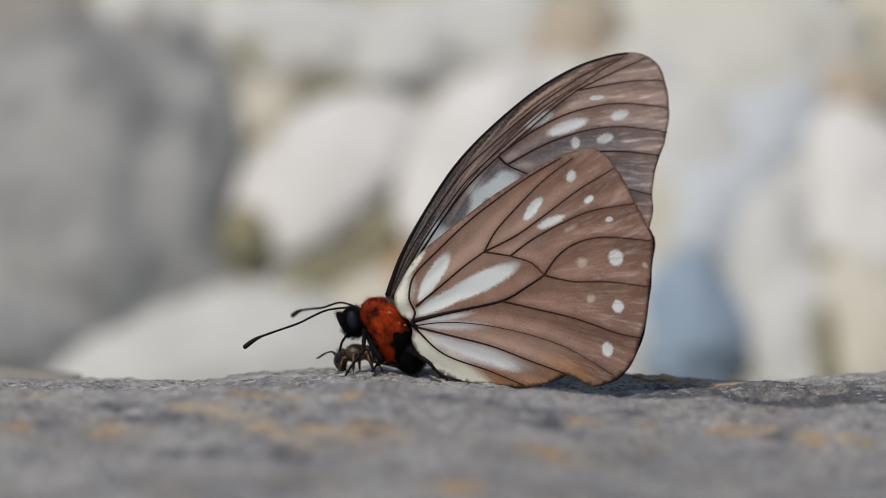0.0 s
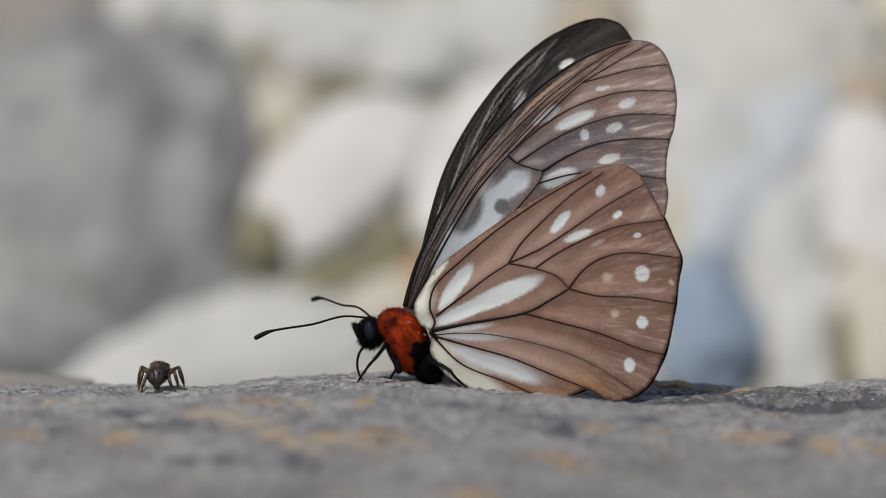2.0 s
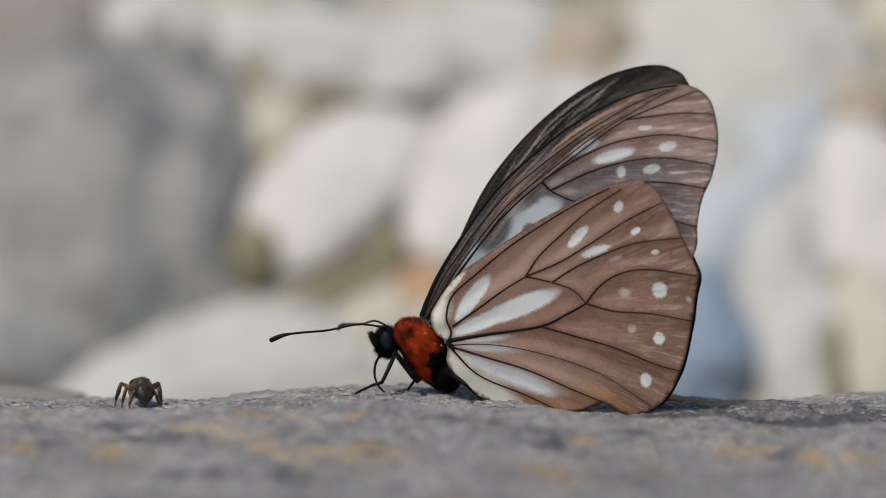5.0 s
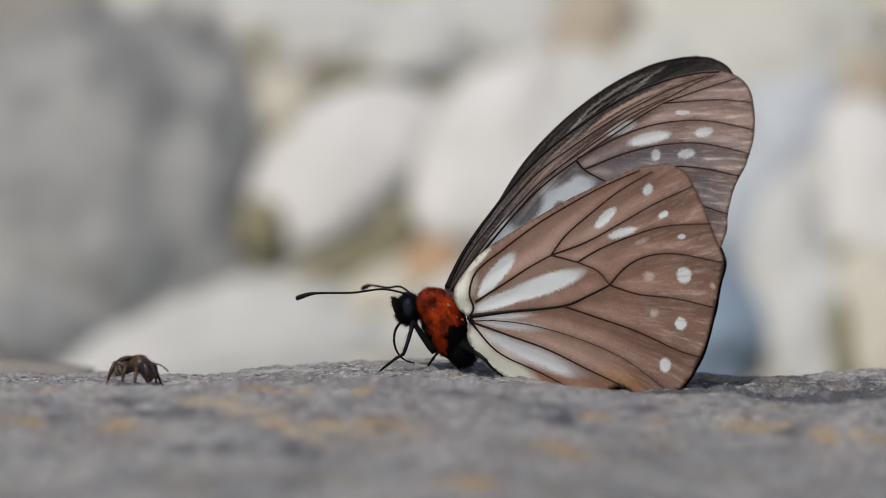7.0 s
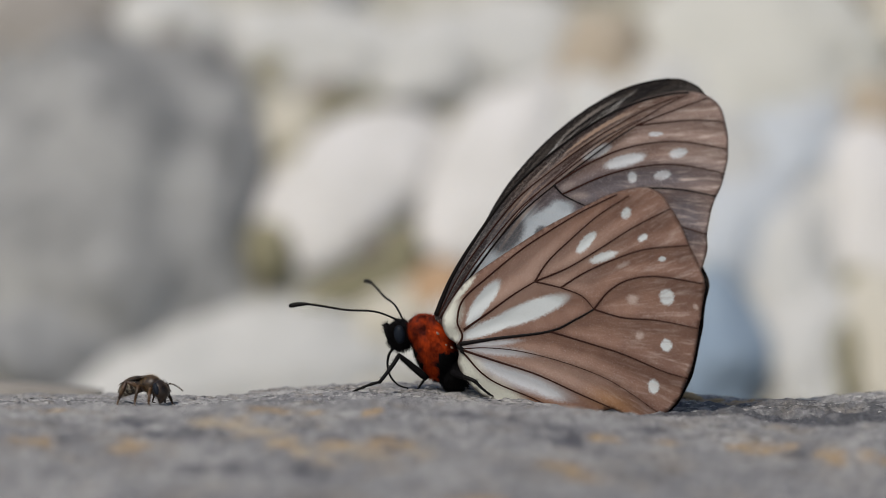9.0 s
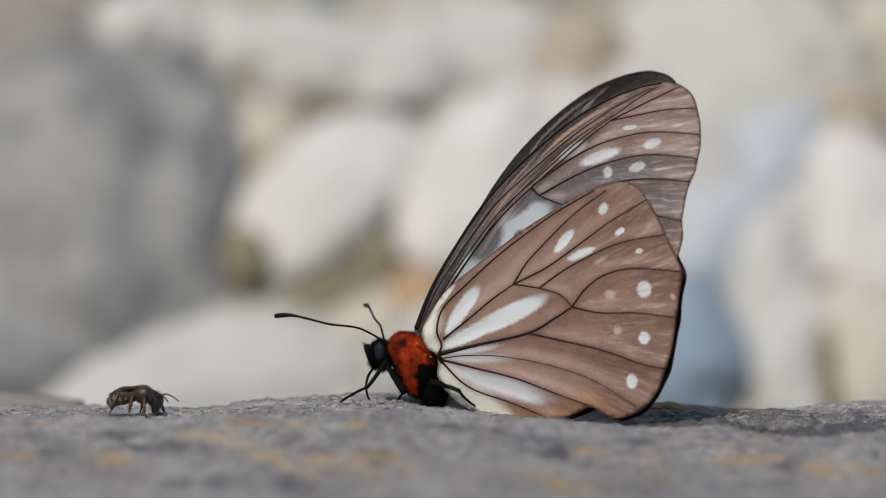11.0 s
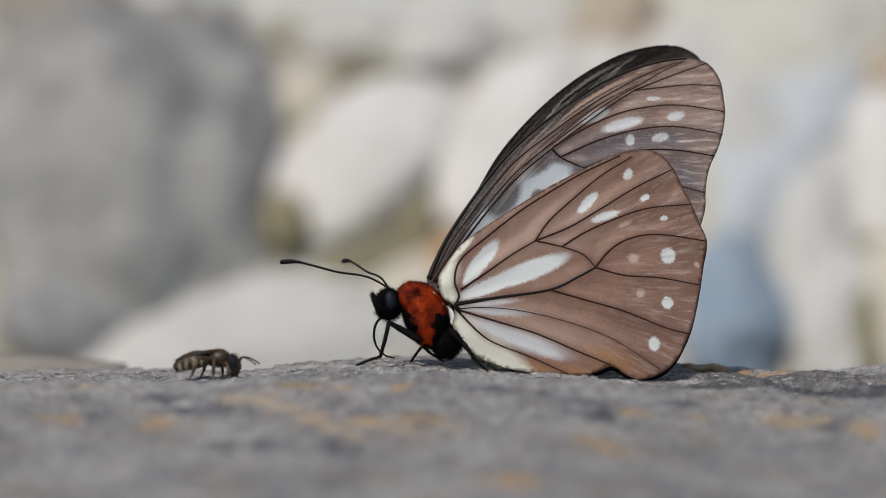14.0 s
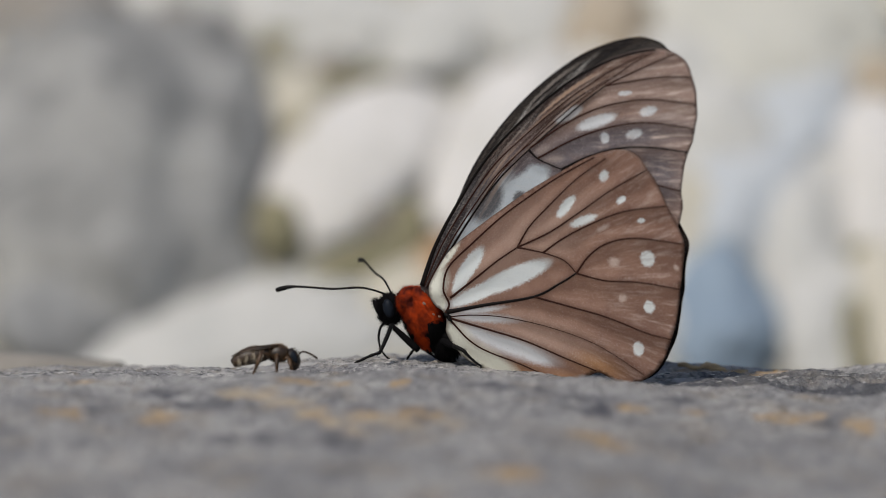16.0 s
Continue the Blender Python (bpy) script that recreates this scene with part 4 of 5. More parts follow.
for s in (-1, 1):
    bm = bmesh.new()
    lump(bm, egg(-8.9, s * 1.15, -0.25, 0.78, 0.55, 1.25, -12), 3)
    part("eye", bm, EYE, head, "glossy black eye")
    bm = bmesh.new()
    tube(bm, [Vector(p) / 1000 for p in ((-9.9, s * 0.4, -1.5), (-10.6, s * 0.45, -0.8), (-11.0, s * 0.5, 0.0), (-11.3, s * 0.5, 0.7))],
         [0.0004, 0.00046, 0.00036, 0.00012], 8)
    for k in range(160):
        t = rng.random()
        p = Vector((-9.95 - 1.25 * t, s * 0.55, -1.5 + 2.0 * t)) / 1000
        d = Vector((rng.gauss(-0.6, 0.6), rng.gauss(0, 0.6), rng.gauss(0.2, 0.6))).normalized()
        hair(bm, p + d * 0.0003, d, rng.uniform(0.0003, 0.0007), 0.00004)
    part("palp", bm, FUR_BLACK, head, "pointed bristly palp")


def antenna(name):
    """A long thin feeler along -x with a gentle bend and a thickened club."""
    bm = bmesh.new()
    pts = curve_points([Vector(p) / 1000 for p in ((0, 0, 0), (-3.5, 0, 0.75), (-7.5, 0, 0.35), (-11, 0, 0.35), (-13.4, 0, 0.25), (-15.4, 0, -0.35))], 8)
    n = len(pts) - 1
    tube(bm, pts, [0.000135 + 0.00003 * (i / n) + (0.00016 * min(1, (i / n - 0.72) / 0.15, 0.15 + (1 - i / n) / 0.035) if i / n > 0.72 else 0) for i in range(n + 1)], 8)
    return part(name, bm, HORN, butterfly, "thin black clubbed feeler")


FEELER_ROOT = Vector((-9.1, 0, 1.4))
feeler_near, feeler_far = antenna("antenna"), antenna("antenna")

PROBOSCIS_ROOT = Vector((-9.7, 0, -2.0))
bm = bmesh.new()
pts = curve_points([Vector(p) / 1000 for p in ((0, 0, 0), (-0.9, 0, -1.3), (-1.1, 0, -2.9), (-0.6, 0, -4.4), (0.5, 0, -5.4), (1.8, 0, -5.7))], 7)
tube(bm, pts, [0.0002 - 0.0001 * i / len(pts) for i in range(len(pts))], 7)
proboscis = part("proboscis", bm, HORN, butterfly, "thin black tongue bent to the rock")

def leg_pieces(FEMUR, TIBIA, TARSUS, girth):
    bm = bmesh.new()
    tube(bm, [Vector((x, 0, 0)) / 1000 for x in (-0.6, 0.3, 0.45 * FEMUR, 0.85 * FEMUR, FEMUR + 0.1)], [girth * r for r in (0.0004, 0.0005, 0.00044, 0.00034, 0.00028)], 9)
    for k in range(140):
        a = rng.uniform(0, 6.28)
        d = Vector((0.6, math.cos(a), math.sin(a))).normalized()
        hair(bm, Vector((rng.uniform(0, 0.9 * FEMUR), 0, 0)) / 1000 + Vector((0, d.y, d.z)) * 0.00035, d, 0.00045, 0.00003)
    thigh = part("femur", bm, FUR_BLACK, butterfly, "black hairy upper leg")
    bm = bmesh.new()
    tube(bm, [Vector((x, 0, z)) / 1000 for x, z in ((-0.1, 0), (0.2 * TIBIA, 0.08), (0.5 * TIBIA, 0.1), (0.8 * TIBIA, 0.05), (TIBIA + 0.1, 0))], [0.00027, 0.00029, 0.00027, 0.00025, 0.00022], 9)
    for s in (-1, 1):
        tube(bm, [Vector((TIBIA - 0.2, 0, 0)) / 1000, Vector((TIBIA + 0.5, s * 0.35, -0.35)) / 1000], [0.00012, 0.00003], 5)
    for k in range(90):
        a = rng.uniform(0, 6.28)
        d = Vector((0.8, math.cos(a), math.sin(a))).normalized()
        hair(bm, Vector((rng.uniform(0, TIBIA), 0, 0)) / 1000 + Vector((0, d.y, d.z)) * 0.0003, d, 0.0003, 0.000025)
    shin = part("tibia", bm, HORN, butterfly, "thin black lower leg")
    bm = bmesh.new()
    pts = curve_points([Vector(p) / 1000 for p in ((0, 0, 0), (0.3 * TARSUS, 0, -0.1), (0.6 * TARSUS, 0, -0.05), (0.85 * TARSUS, 0, 0), (TARSUS, 0, 0.1))], 4)
    n = len(pts) - 1
    tube(bm, pts, [0.0002 - 0.00007 * i / n + 0.00005 * (i % 4 == 0) for i in range(n + 1)], 8)
    for s in (-1, 1):
        tube(bm, [Vector((TARSUS - 0.1, 0, 0.1)) / 1000, Vector((TARSUS + 0.25, s * 0.22, 0.15)) / 1000, Vector((TARSUS + 0.4, s * 0.28, -0.1)) / 1000], [0.00012, 0.00008, 0.00003], 5)
    foot = part("tarsus", bm, HORN, butterfly, "jointed black foot with two claws")
    return thigh, shin, foot


SIZES = ((4.4, 4.7, 3.8), (4.0, 4.3, 3.1), (2.1, 2.0, 2.6), (4.0, 4.3, 3.1))
LEGS = [leg_pieces(*size, girth) for size, girth in zip(SIZES, (1, 1, 0.95, 1))]


# ---- the bee ----
def bee_material(name, colour, second, rough=0.35):
    m, nt, b = shader(name, colour, rough)
    at = place(nt)
    nt.links.new(blend(nt, remap(nt, grain(nt, at, 900, 3), 0.4, 0.6), colour, second), b.inputs["Base Color"])
    relief(nt, b, grain(nt, at, 5000, 3), 0.00005, 0.7)
    return m


BEE_DARK = bee_material("bee_cuticle", (0.01, 0.006, 0.004), (0.036, 0.019, 0.008), 0.42)
BEE_LEG = bee_material("bee_leg", (0.085, 0.042, 0.014), (0.03, 0.015, 0.006), 0.45)
BEE_BAND, _, _ = shader("bee_band", (0.5, 0.43, 0.33), 0.7)
BEE_FUR, _, _ = shader("bee_fur", (0.17, 0.1, 0.038), 0.6)
BEE_WING, _nt, _b = shader("bee_wing", (0.05, 0.032, 0.018), 0.3)
_b.inputs["Alpha"].default_value = 0.82

bee = new("bee")
tagged(bee, "small brown bee with pale-spotted abdomen walking on the rock", "bee")


def bee_belly(u):
    """Centre line and radius of the abdomen: swollen behind the waist, its tip bent down."""
    return Vector((1.0 + 4.6 * u, 0, 2.6 - 0.35 * u - 1.0 * u ** 3)) / 1000, (0.28 + 0.84 * math.sin(math.pi * (0.1 + 0.86 * u)) ** 0.65) / 1000


def bee_parts():
    rng = random.Random(21)
    bm = bmesh.new()
    lump(bm, egg(0, 0, 2.6, 1.35, 1.15, 1.15), 3, 0.06, 3, 1)
    chest = part("thorax", bm, BEE_DARK, bee)
    bm = bmesh.new()
    for k in range(1100):
        d = Vector((rng.gauss(0, 1), rng.gauss(0, 1), rng.gauss(0, 1))).normalized()
        hair(bm, Vector((0, 0, 0.0026)) + Vector((1.3 * d.x, 1.1 * d.y, 1.1 * d.z)) / 1000, (d + Vector((0.4, 0, 0))).normalized(), rng.uniform(0.00015, 0.00038), 0.000017)
    part("fur", bm, BEE_FUR, chest, "golden-brown fur")
    bm = bmesh.new()
    n = 30
    tube(bm, [bee_belly(k / n)[0] for k in range(n + 1)], [bee_belly(k / n)[1] * (0.94 if k % 6 == 0 else 1.0) for k in range(n + 1)], 18)
    belly = part("abdomen", bm, BEE_DARK, bee)
    bm = bmesh.new()
    for k in range(450):
        c, r = bee_belly(rng.uniform(0.05, 1.0))
        a = rng.uniform(0, 2 * math.pi)
        d = Vector((0.0, math.cos(a), math.sin(a)))
        hair(bm, c + d * r * 0.97, (d * 0.6 + Vector((1, 0, -0.2))).normalized(), rng.uniform(0.0002, 0.00045), 0.000016)
    part("fur", bm, BEE_FUR, belly, "short golden-brown fur")
    for u, size in ((0.22, 1.0), (0.42, 1.1), (0.62, 1.0), (0.8, 0.8)):
        c, r = bee_belly(u)
        for w in (-1, 1):
            bm = bmesh.new()
            for k in range(70):
                a = rng.gauss(-0.25, 0.3)
                d = Vector((0, w * math.cos(a), math.sin(a)))
                hair(bm, c + d * r * 0.98 + Vector((rng.gauss(0, 0.00012 * size), 0, 0)), (d * 0.5 + Vector((1, 0, -0.3))).normalized(), rng.uniform(0.00025, 0.0004), 0.00003)
            part("hair_tuft", bm, BEE_BAND, belly, "pale hair tuft on the abdomen's side")
    bm = bmesh.new()
    lump(bm, egg(-1.85, 0, 1.95, 0.78, 1.15, 1.3, 22), 3, 0.05, 3, 2)
    for k in range(320):
        d = Vector((rng.gauss(-0.4, 1), rng.gauss(0, 1), rng.gauss(0, 1))).normalized()
        hair(bm, Vector((-1.85, 0, 1.95)) / 1000 + Vector((0.76 * d.x, 1.1 * d.y, 1.25 * d.z)) / 1000, d, 0.00026, 0.000018)
    tube(bm, [Vector(p) / 1000 for p in ((-2.0, 0, 1.1), (-1.75, 0, 0.55), (-1.6, 0, 0.2))], [0.00062, 0.0004, 0.0001], 8)
    face = part("head", bm, BEE_DARK, bee)
    for s in (-1, 1):
        bm = bmesh.new()
        lump(bm, egg(-1.95, s * 0.88, 2.1, 0.4, 0.34, 0.8, 22), 3)
        part("eye", bm, EYE, face, "dark oval eye")
        bm = bmesh.new()
        tube(bm, curve_points([Vector(p) / 1000 for p in ((-2.45, s * 0.3, 2.25), (-2.95, s * 0.45, 2.75), (-3.9, s * 0.75, 2.5), (-4.8, s * 1.0, 1.9))], 5), 0.0001, 6)
        part("antenna", bm, BEE_DARK, face)
        # folded wing, a narrow blade along the back
        bm = bmesh.new()
        line = [(-0.1, 0.7, 0), (1.2, 1.2, 0), (3.0, 1.1, 0), (4.6, 0.85, 0), (5.7, 0.45, 0), (5.4, 0.05, 0), (4.0, -0.1, 0), (1.2, 0.1, 0)]
        top = [bm.verts.new(Vector((p.x, s * p.y, 3.72 - 0.04 * p.x - 0.035 * p.x * p.x - 0.3 * p.y + 0.03 * math.sin(2 * p.x))) / 1000) for p in curve_points(line, 4, True)]
        f = bm.faces.new(top)
        ext = bmesh.ops.extrude_face_region(bm, geom=[f])
        for v in ext["geom"]:
            if isinstance(v, bmesh.types.BMVert):
                v.co.z += 0.00004
        blade = part("wing", bm, BEE_WING, bee, "folded smoky brown wing", smooth=False)
        for rows in (((0.0, 0.65), (1.3, 1.05), (3.0, 0.95), (5.2, 0.5)), ((0.2, 0.5), (2.2, 0.55), (4.6, 0.3))):
            bm = bmesh.new()
            tube(bm, [Vector((x, s * y, 3.8 - 0.04 * x - 0.035 * x * x - 0.3 * y)) / 1000 for x, y in rows], 0.00005, 5)
            part("wing_vein", bm, BEE_DARK, blade)
        for x, fx, fy, kz in ((-0.7, -1.9, 1.9, 2.0), (0.1, 0.2, 2.5, 2.5), (0.8, 3.1, 2.9, 2.9)):
            knee = Vector(((x + fx) / 2, s * (fy - 0.55), kz))
            ankle = Vector(((knee.x + 2 * fx) / 3, s * (fy - 0.05), kz * 0.28))
            bm = bmesh.new()
            tube(bm, [Vector(p) / 1000 for p in ((x, s * 0.7, 1.8), tuple((Vector((x, s * 0.7, 1.8)) + knee) / 2 + Vector((0, 0, 0.15))), tuple(knee))], [0.00022, 0.00028, 0.0002], 7)
            tube(bm, [p / 1000 for p in (knee, (knee + ankle) / 2, ankle)], [0.0002, 0.0003 if fx > 2 else 0.00022, 0.00016], 7)
            for k in range(70):
                p = knee.lerp(ankle, rng.random())
                d = Vector((rng.gauss(0.3, 0.6), rng.gauss(0, 0.6), rng.gauss(-0.3, 0.5))).normalized()
                hair(bm, p / 1000 + d * 0.00018, d, 0.0003, 0.000018)
            tube(bm, [p / 1000 for p in (ankle, Vector((fx, s * fy, 0.1)), Vector((fx - 0.45, s * (fy + 0.12), 0.05)))], [0.00014, 0.00011, 0.00007], 6)
            part("leg", bm, BEE_LEG, bee, "bent honey-brown hairy leg")


bee_parts()
for ob in bee.children_recursive:
    ob.data.transform(Matrix.Scale(1.05, 4))


# ---- small things on and behind the slab ----
def grit():
    """Fine chips and flakes lying on the slab's far part."""
    rng = random.Random(77)
    verts, faces = [], []
    for k in range(2600):
        x, y = rng.uniform(-0.07, 0.07), rng.gauss(0.0, 0.01)
        if y > 0.014:
            continue
        r = 0.00009 + 0.00026 * rng.random() ** 3
        c = Vector((x, y, slab_height(x, y) + 0.1 * r))
        turn = pose(0, 0, 0, rng.uniform(-20, 20), rng.uniform(-12, 12), rng.gauss(0, 30))
        n = len(verts)
        for p in ((1, 0, 0), (0.1, 0.8, 0.1), (-1, 0.1, 0), (-0.1, -0.7, 0), (0.1, 0, 0.5), (0, 0, -0.5)):
            q = Vector(p) * rng.uniform(0.7, 1.3) * r
            q.x *= 2.0
            q.z *= 0.6
            verts.append(c + turn @ q)
        for a, d in ((0, 1), (1, 2), (2, 3), (3, 0)):
            faces += [(n + a, n + d, n + 4), (n + d, n + a, n + 5)]
    me = bpy.data.meshes.new("grit")
    me.from_pydata(verts, [], faces)
    m, nt, s = shader("stone_grit", (0.3, 0.3, 0.3), 0.8, spec=0.3)
    geo = nt.nodes.new("ShaderNodeNewGeometry")
    col = blend(nt, remap(nt, geo.outputs["Random Per Island"], 0.25, 0.8), (0.1, 0.1, 0.105), (0.5, 0.485, 0.46))
    nt.links.new(col, s.inputs["Base Color"])
    me.materials.append(m)
    return tagged(new("grit", me), "fine grey and pale stone grit scattered on the slab", "grit", kind="stuff")


grit()
LITTER = stone_material("dry_litter", (0.5, 0.36, 0.2), (0.3, 0.21, 0.12), 500, 0.6)


def leaf_scrap(x, y, length, height, seed, label):
    """A narrow curled scrap of dry leaf lying along the rim."""
    rng = random.Random(seed)
    phase = rng.uniform(0, 6)
    bm = bmesh.new()
    base = slab_height(x, y)
    rows = []
    for k in range(25):
        u = (k / 24 - 0.5) * length
        taper = math.sin(math.pi * (k + 0.6) / 25.2) ** 0.5
        low = slab_height(x + u, y) - base - 0.0002
        wob = 0.0007 * math.sin(9 * u / length + phase)
        lift = height * taper * (0.65 + 0.35 * math.sin(14 * u / length + phase))
        rows.append([bm.verts.new((u, wob + dy, low + dz)) for dy, dz in ((-0.0012 * taper, 0), (-0.0004, lift * 0.8), (0.0004, lift), (0.0006, lift * 0.9), (-0.0001, lift * 0.6), (-0.0008 * taper, -0.0001))])
    for p, q in zip(rows, rows[1:]):
        for k in range(6):
            bm.faces.new((p[k], q[k], q[(k + 1) % 6], p[(k + 1) % 6]))
    bm.faces.new(rows[0])
    bm.faces.new(rows[-1][::-1])
    ob = part("leaf_scrap", bm, LITTER)
    ob.location = (x, y, base)
    return tagged(ob, label, "leaf")


leaf_scrap(0.0325, 0.0125, 0.0095, 0.0010, 3, "tan curled scrap of dry leaf on the slab's rim")
leaf_scrap(0.0415, 0.013, 0.006, 0.0006, 9, "ochre flat scrap of dry leaf on the slab's rim")
bm = bmesh.new()
lump(bm, Matrix.Diagonal((0.021, 0.006, 0.08, 1)), 4, 0.1, 2.0, 17.0)
for v in bm.verts:
    v.co.z = min(v.co.z, 0.0565 - 0.08 * v.co.x)
ledge = part("ledge_stone", bm, STONES["brown"][0])
ledge.location = (-0.064, 0.052, -0.0588)
tagged(ledge, "flat-topped brown stone standing close behind the slab", "stone")


# ---- what moves ----
def motions():
    body = [
        (0, -1.04, 7.24, -0.2, 2.74, -18.08),
        (0.5, -0.09, 6.58, 1, -5.99, -22.31),
        (1, -0.06, 6.56, -1.2, -3.78, -22.99),
        (1.5, -0.08, 6.75, -1.8, -2.52, -22.18),
        (2, -0.3, 6.68, -0.8, -0.3, -12.95),
        (2.5, -0.41, 6.64, -0.5, 0.89, -8.83),
        (3, -0.4, 6.76, -1.2, 1.48, -9.24),
        (3.5, -0.15, 6.66, -1.8, 2.83, -10.36),
    ] + [
        (6, 4.48, 7.55, 1, 7.25, -13.33),
        (6.5, 4.49, 7.17, 3.2, -0.05, -12.67),
        (7, 4.72, 7.11, 6.8, 1.84, -13.04),
        (7.5, 4.49, 7.02, 12.2, 4.72, -14.38),
        (8, 3.06, 6.28, 5.8, 5.01, -13.36),
        (8.5, 2.43, 6.61, 4.2, 2.23, -14.64),
        (9, 2.32, 6.52, 6.8, 7.75, -17.78),
    ] + [
        (11.5, 1.41, 6.13, 1, -10.85, -20.69),
        (12, -0.54, 7.02, 2.5, -7.41, -19.79),
        (12.5, -0.71, 7.01, 3, -3.82, -20.66),
        (13, -0.82, 7.27, 6.75, -5.94, -16.25),
        (13.5, -1.19, 7.32, 8, -12.33, -7.43),
        (14, -2.29, 7.61, 4.5, -13.5, 1.96),
        (14.5, -2.1, 7.49, 1, -10.55, -5.46),
        (15, -2.25, 7.07, 1.5, -9.82, -11.8),
        (15.5, -2.03, 7.36, 6.5, -1.61, -14.51),
        (16, -2.51, 6.96, 1.75, 8.49, -21.74),
    ]
    hind = [(0, -2.9), (0.5, -1.72), (1, -1.59), (1.5, -1.68), (2, -1.04), (2.5, -0.63), (3, -0.43), (3.5, -0.14), (6, 2.21), (6.5, 2.11), (7, 3.07), (7.5, 3.15), (8, -0.11), (8.5, 0.71), (9, 1.29), (11.5, -4.56), (12, -1.14), (12.5, -0.73), (13, 0.62), (13.5, 2.44), (14, 1.07), (14.5, 1.02), (15, -0.22), (15.5, 0.95), (16, -0.4)]
    fore = [(0, -0.59), (0.5, -4.43), (1, -4.38), (1.5, -5.33), (2, -5.99), (2.5, -8.77), (3, -8.8), (3.5, -4.39), (6, 4.29), (6.5, 3.54), (7, 5), (7.5, 5.26), (8, 1.84), (8.5, 2.55), (9, 3.24), (11.5, -3.2), (12, -0.59), (12.5, -0.18), (13, 1.47), (13.5, 2.36), (14, 2.29), (14.5, 2.02), (15, 0.26), (15.5, 2.19), (16, 0.53)]
    fore_lean = [(0, -0.49), (0.5, -0.48), (1, -0.48), (1.5, -0.5), (2, -0.5), (2.5, -0.5), (3, -0.5), (3.5, -3.5), (6, -1.71), (6.5, -5.19), (7, -2.42), (7.5, -0.48), (8, -0.49), (8.5, -0.5), (9, -0.48), (11.5, -0.49), (12, -0.49), (12.5, -0.49), (13, -0.48), (13.5, -2.78), (14, -0.49), (14.5, -0.5), (15, -3.03), (15.5, -0.49), (16, -0.48)]
    spread = [(0, 3), (0.5, 10.27), (1, 15.77), (1.5, 13.12), (2, 10.25), (2.5, 8.96), (3, 8.87), (3.5, 10.72), (6, 2.87), (6.5, 5.82), (7, 5.58), (7.5, 4.9), (8, 5.87), (8.5, 6.31), (9, 4.73), (11.5, 13.31), (12, 11.66), (12.5, 11.26), (13, 8.58), (13.5, 7.3), (14, 6.18), (14.5, 7.94), (15, 8.69), (15.5, 8.07), (16, 7.23)]
    spread_yaw = [(0, 20), (0.5, 17.01), (1, 19.79), (1.5, 18.71), (2, 16.76), (2.5, 15.65), (3, 16.59), (3.5, 18.13), (6, 21.39), (6.5, 16.3), (7, 16.99), (7.5, 17.05), (8, 15.43), (8.5, 18.82), (9, 22.03), (11.5, 15.6), (12, 17.03), (12.5, 18.9), (13, 15.8), (13.5, 12.09), (14, 10.05), (14.5, 13.09), (15, 14.3), (15.5, 18.03), (16, 24.94)]
    slide = [(0, 0.5), (0.5, 0.3), (1, 0.79), (1.5, 0.5), (2, 1.71), (2.5, 1.92), (3, 1.99), (3.5, 2.25), (6, 2.17), (6.5, 2.12), (7, 2.13), (7.5, 2.13), (8, 1.99), (8.5, 2.28), (9, 2.12), (11.5, 3.67), (12, 2.47), (12.5, 2.05), (13, 1.88), (13.5, 2.07), (14, 2.26), (14.5, 2.57), (15, 2.51), (15.5, 2.37), (16, 1.8)]
    lean_out = [(0, -34), (0.5, -14.94), (1, -17.58), (1.5, -16.65), (2, -14.46), (2.5, -13.05), (3, -13.5), (3.5, -15.5), (6, -25.55), (6.5, -15.94), (7, -19.22), (7.5, -24.61), (8, -25.05), (8.5, -21.14), (9, -31.01), (11.5, -14.27), (12, -16.24), (12.5, -20.39), (13, -14.31), (13.5, -3.82), (14, -0.76), (14.5, -6.02), (15, -9.01), (15.5, -18.79), (16, -34.97)]
    hind_slide = [(0, -0.15), (2, 0.0), (3.5, 0.15), (13.5, 0.15), (16, 0.1)]
    feeler = [(0, -18), (0.5, -7), (1, -10), (1.5, -7), (2, -8), (2.5, -7), (3, -3), (3.5, -3), (6, -3), (6.5, -8), (7, -8), (7.5, 1), (8, 3), (8.5, 5), (9, 2), (11.5, 11), (12, 7), (12.5, 8), (13, 8), (13.5, 16), (14, 13), (14.5, 14), (15, 14), (15.5, 11), (16, 3)]
    feeler_yaw = [(0, 21), (0.5, 24), (1, 25), (1.5, 24), (2, 16), (2.5, 12), (3, 7), (3.5, 12), (6, 13), (6.5, 9), (7, 2), (7.5, -9), (8, -1), (8.5, -1), (9, 4), (11.5, 3), (12, 7), (12.5, 6), (13, -5), (13.5, -14), (14, -13), (14.5, -12), (15, -2), (15.5, -6), (16, 10)]
    feeler_back = [(0, -7), (0.5, 5), (1, 1), (1.5, 6), (2, 9), (2.5, 11), (3, 13), (3.5, 7), (6, -8), (6.5, -3), (7, -4), (7.5, 7), (8, 9), (8.5, 14), (9, 9), (11.5, 25), (12, 20), (12.5, 17), (13, 15), (13.5, 19), (14, 24), (14.5, 21), (15, 25), (15.5, 22), (16, 9)]
    feeler_back_yaw = [(0, -36), (0.5, -32), (1, -30), (1.5, -26), (2, -44), (2.5, -50), (3, -46), (3.5, -58), (6, -45), (6.5, -51), (7, -51), (7.5, -54), (8, -52), (8.5, -54), (9, -51), (11.5, -57), (12, -47), (12.5, -42), (13, -44), (13.5, -50), (14, -62), (14.5, -59), (15, -57), (15.5, -56), (16, -51)]
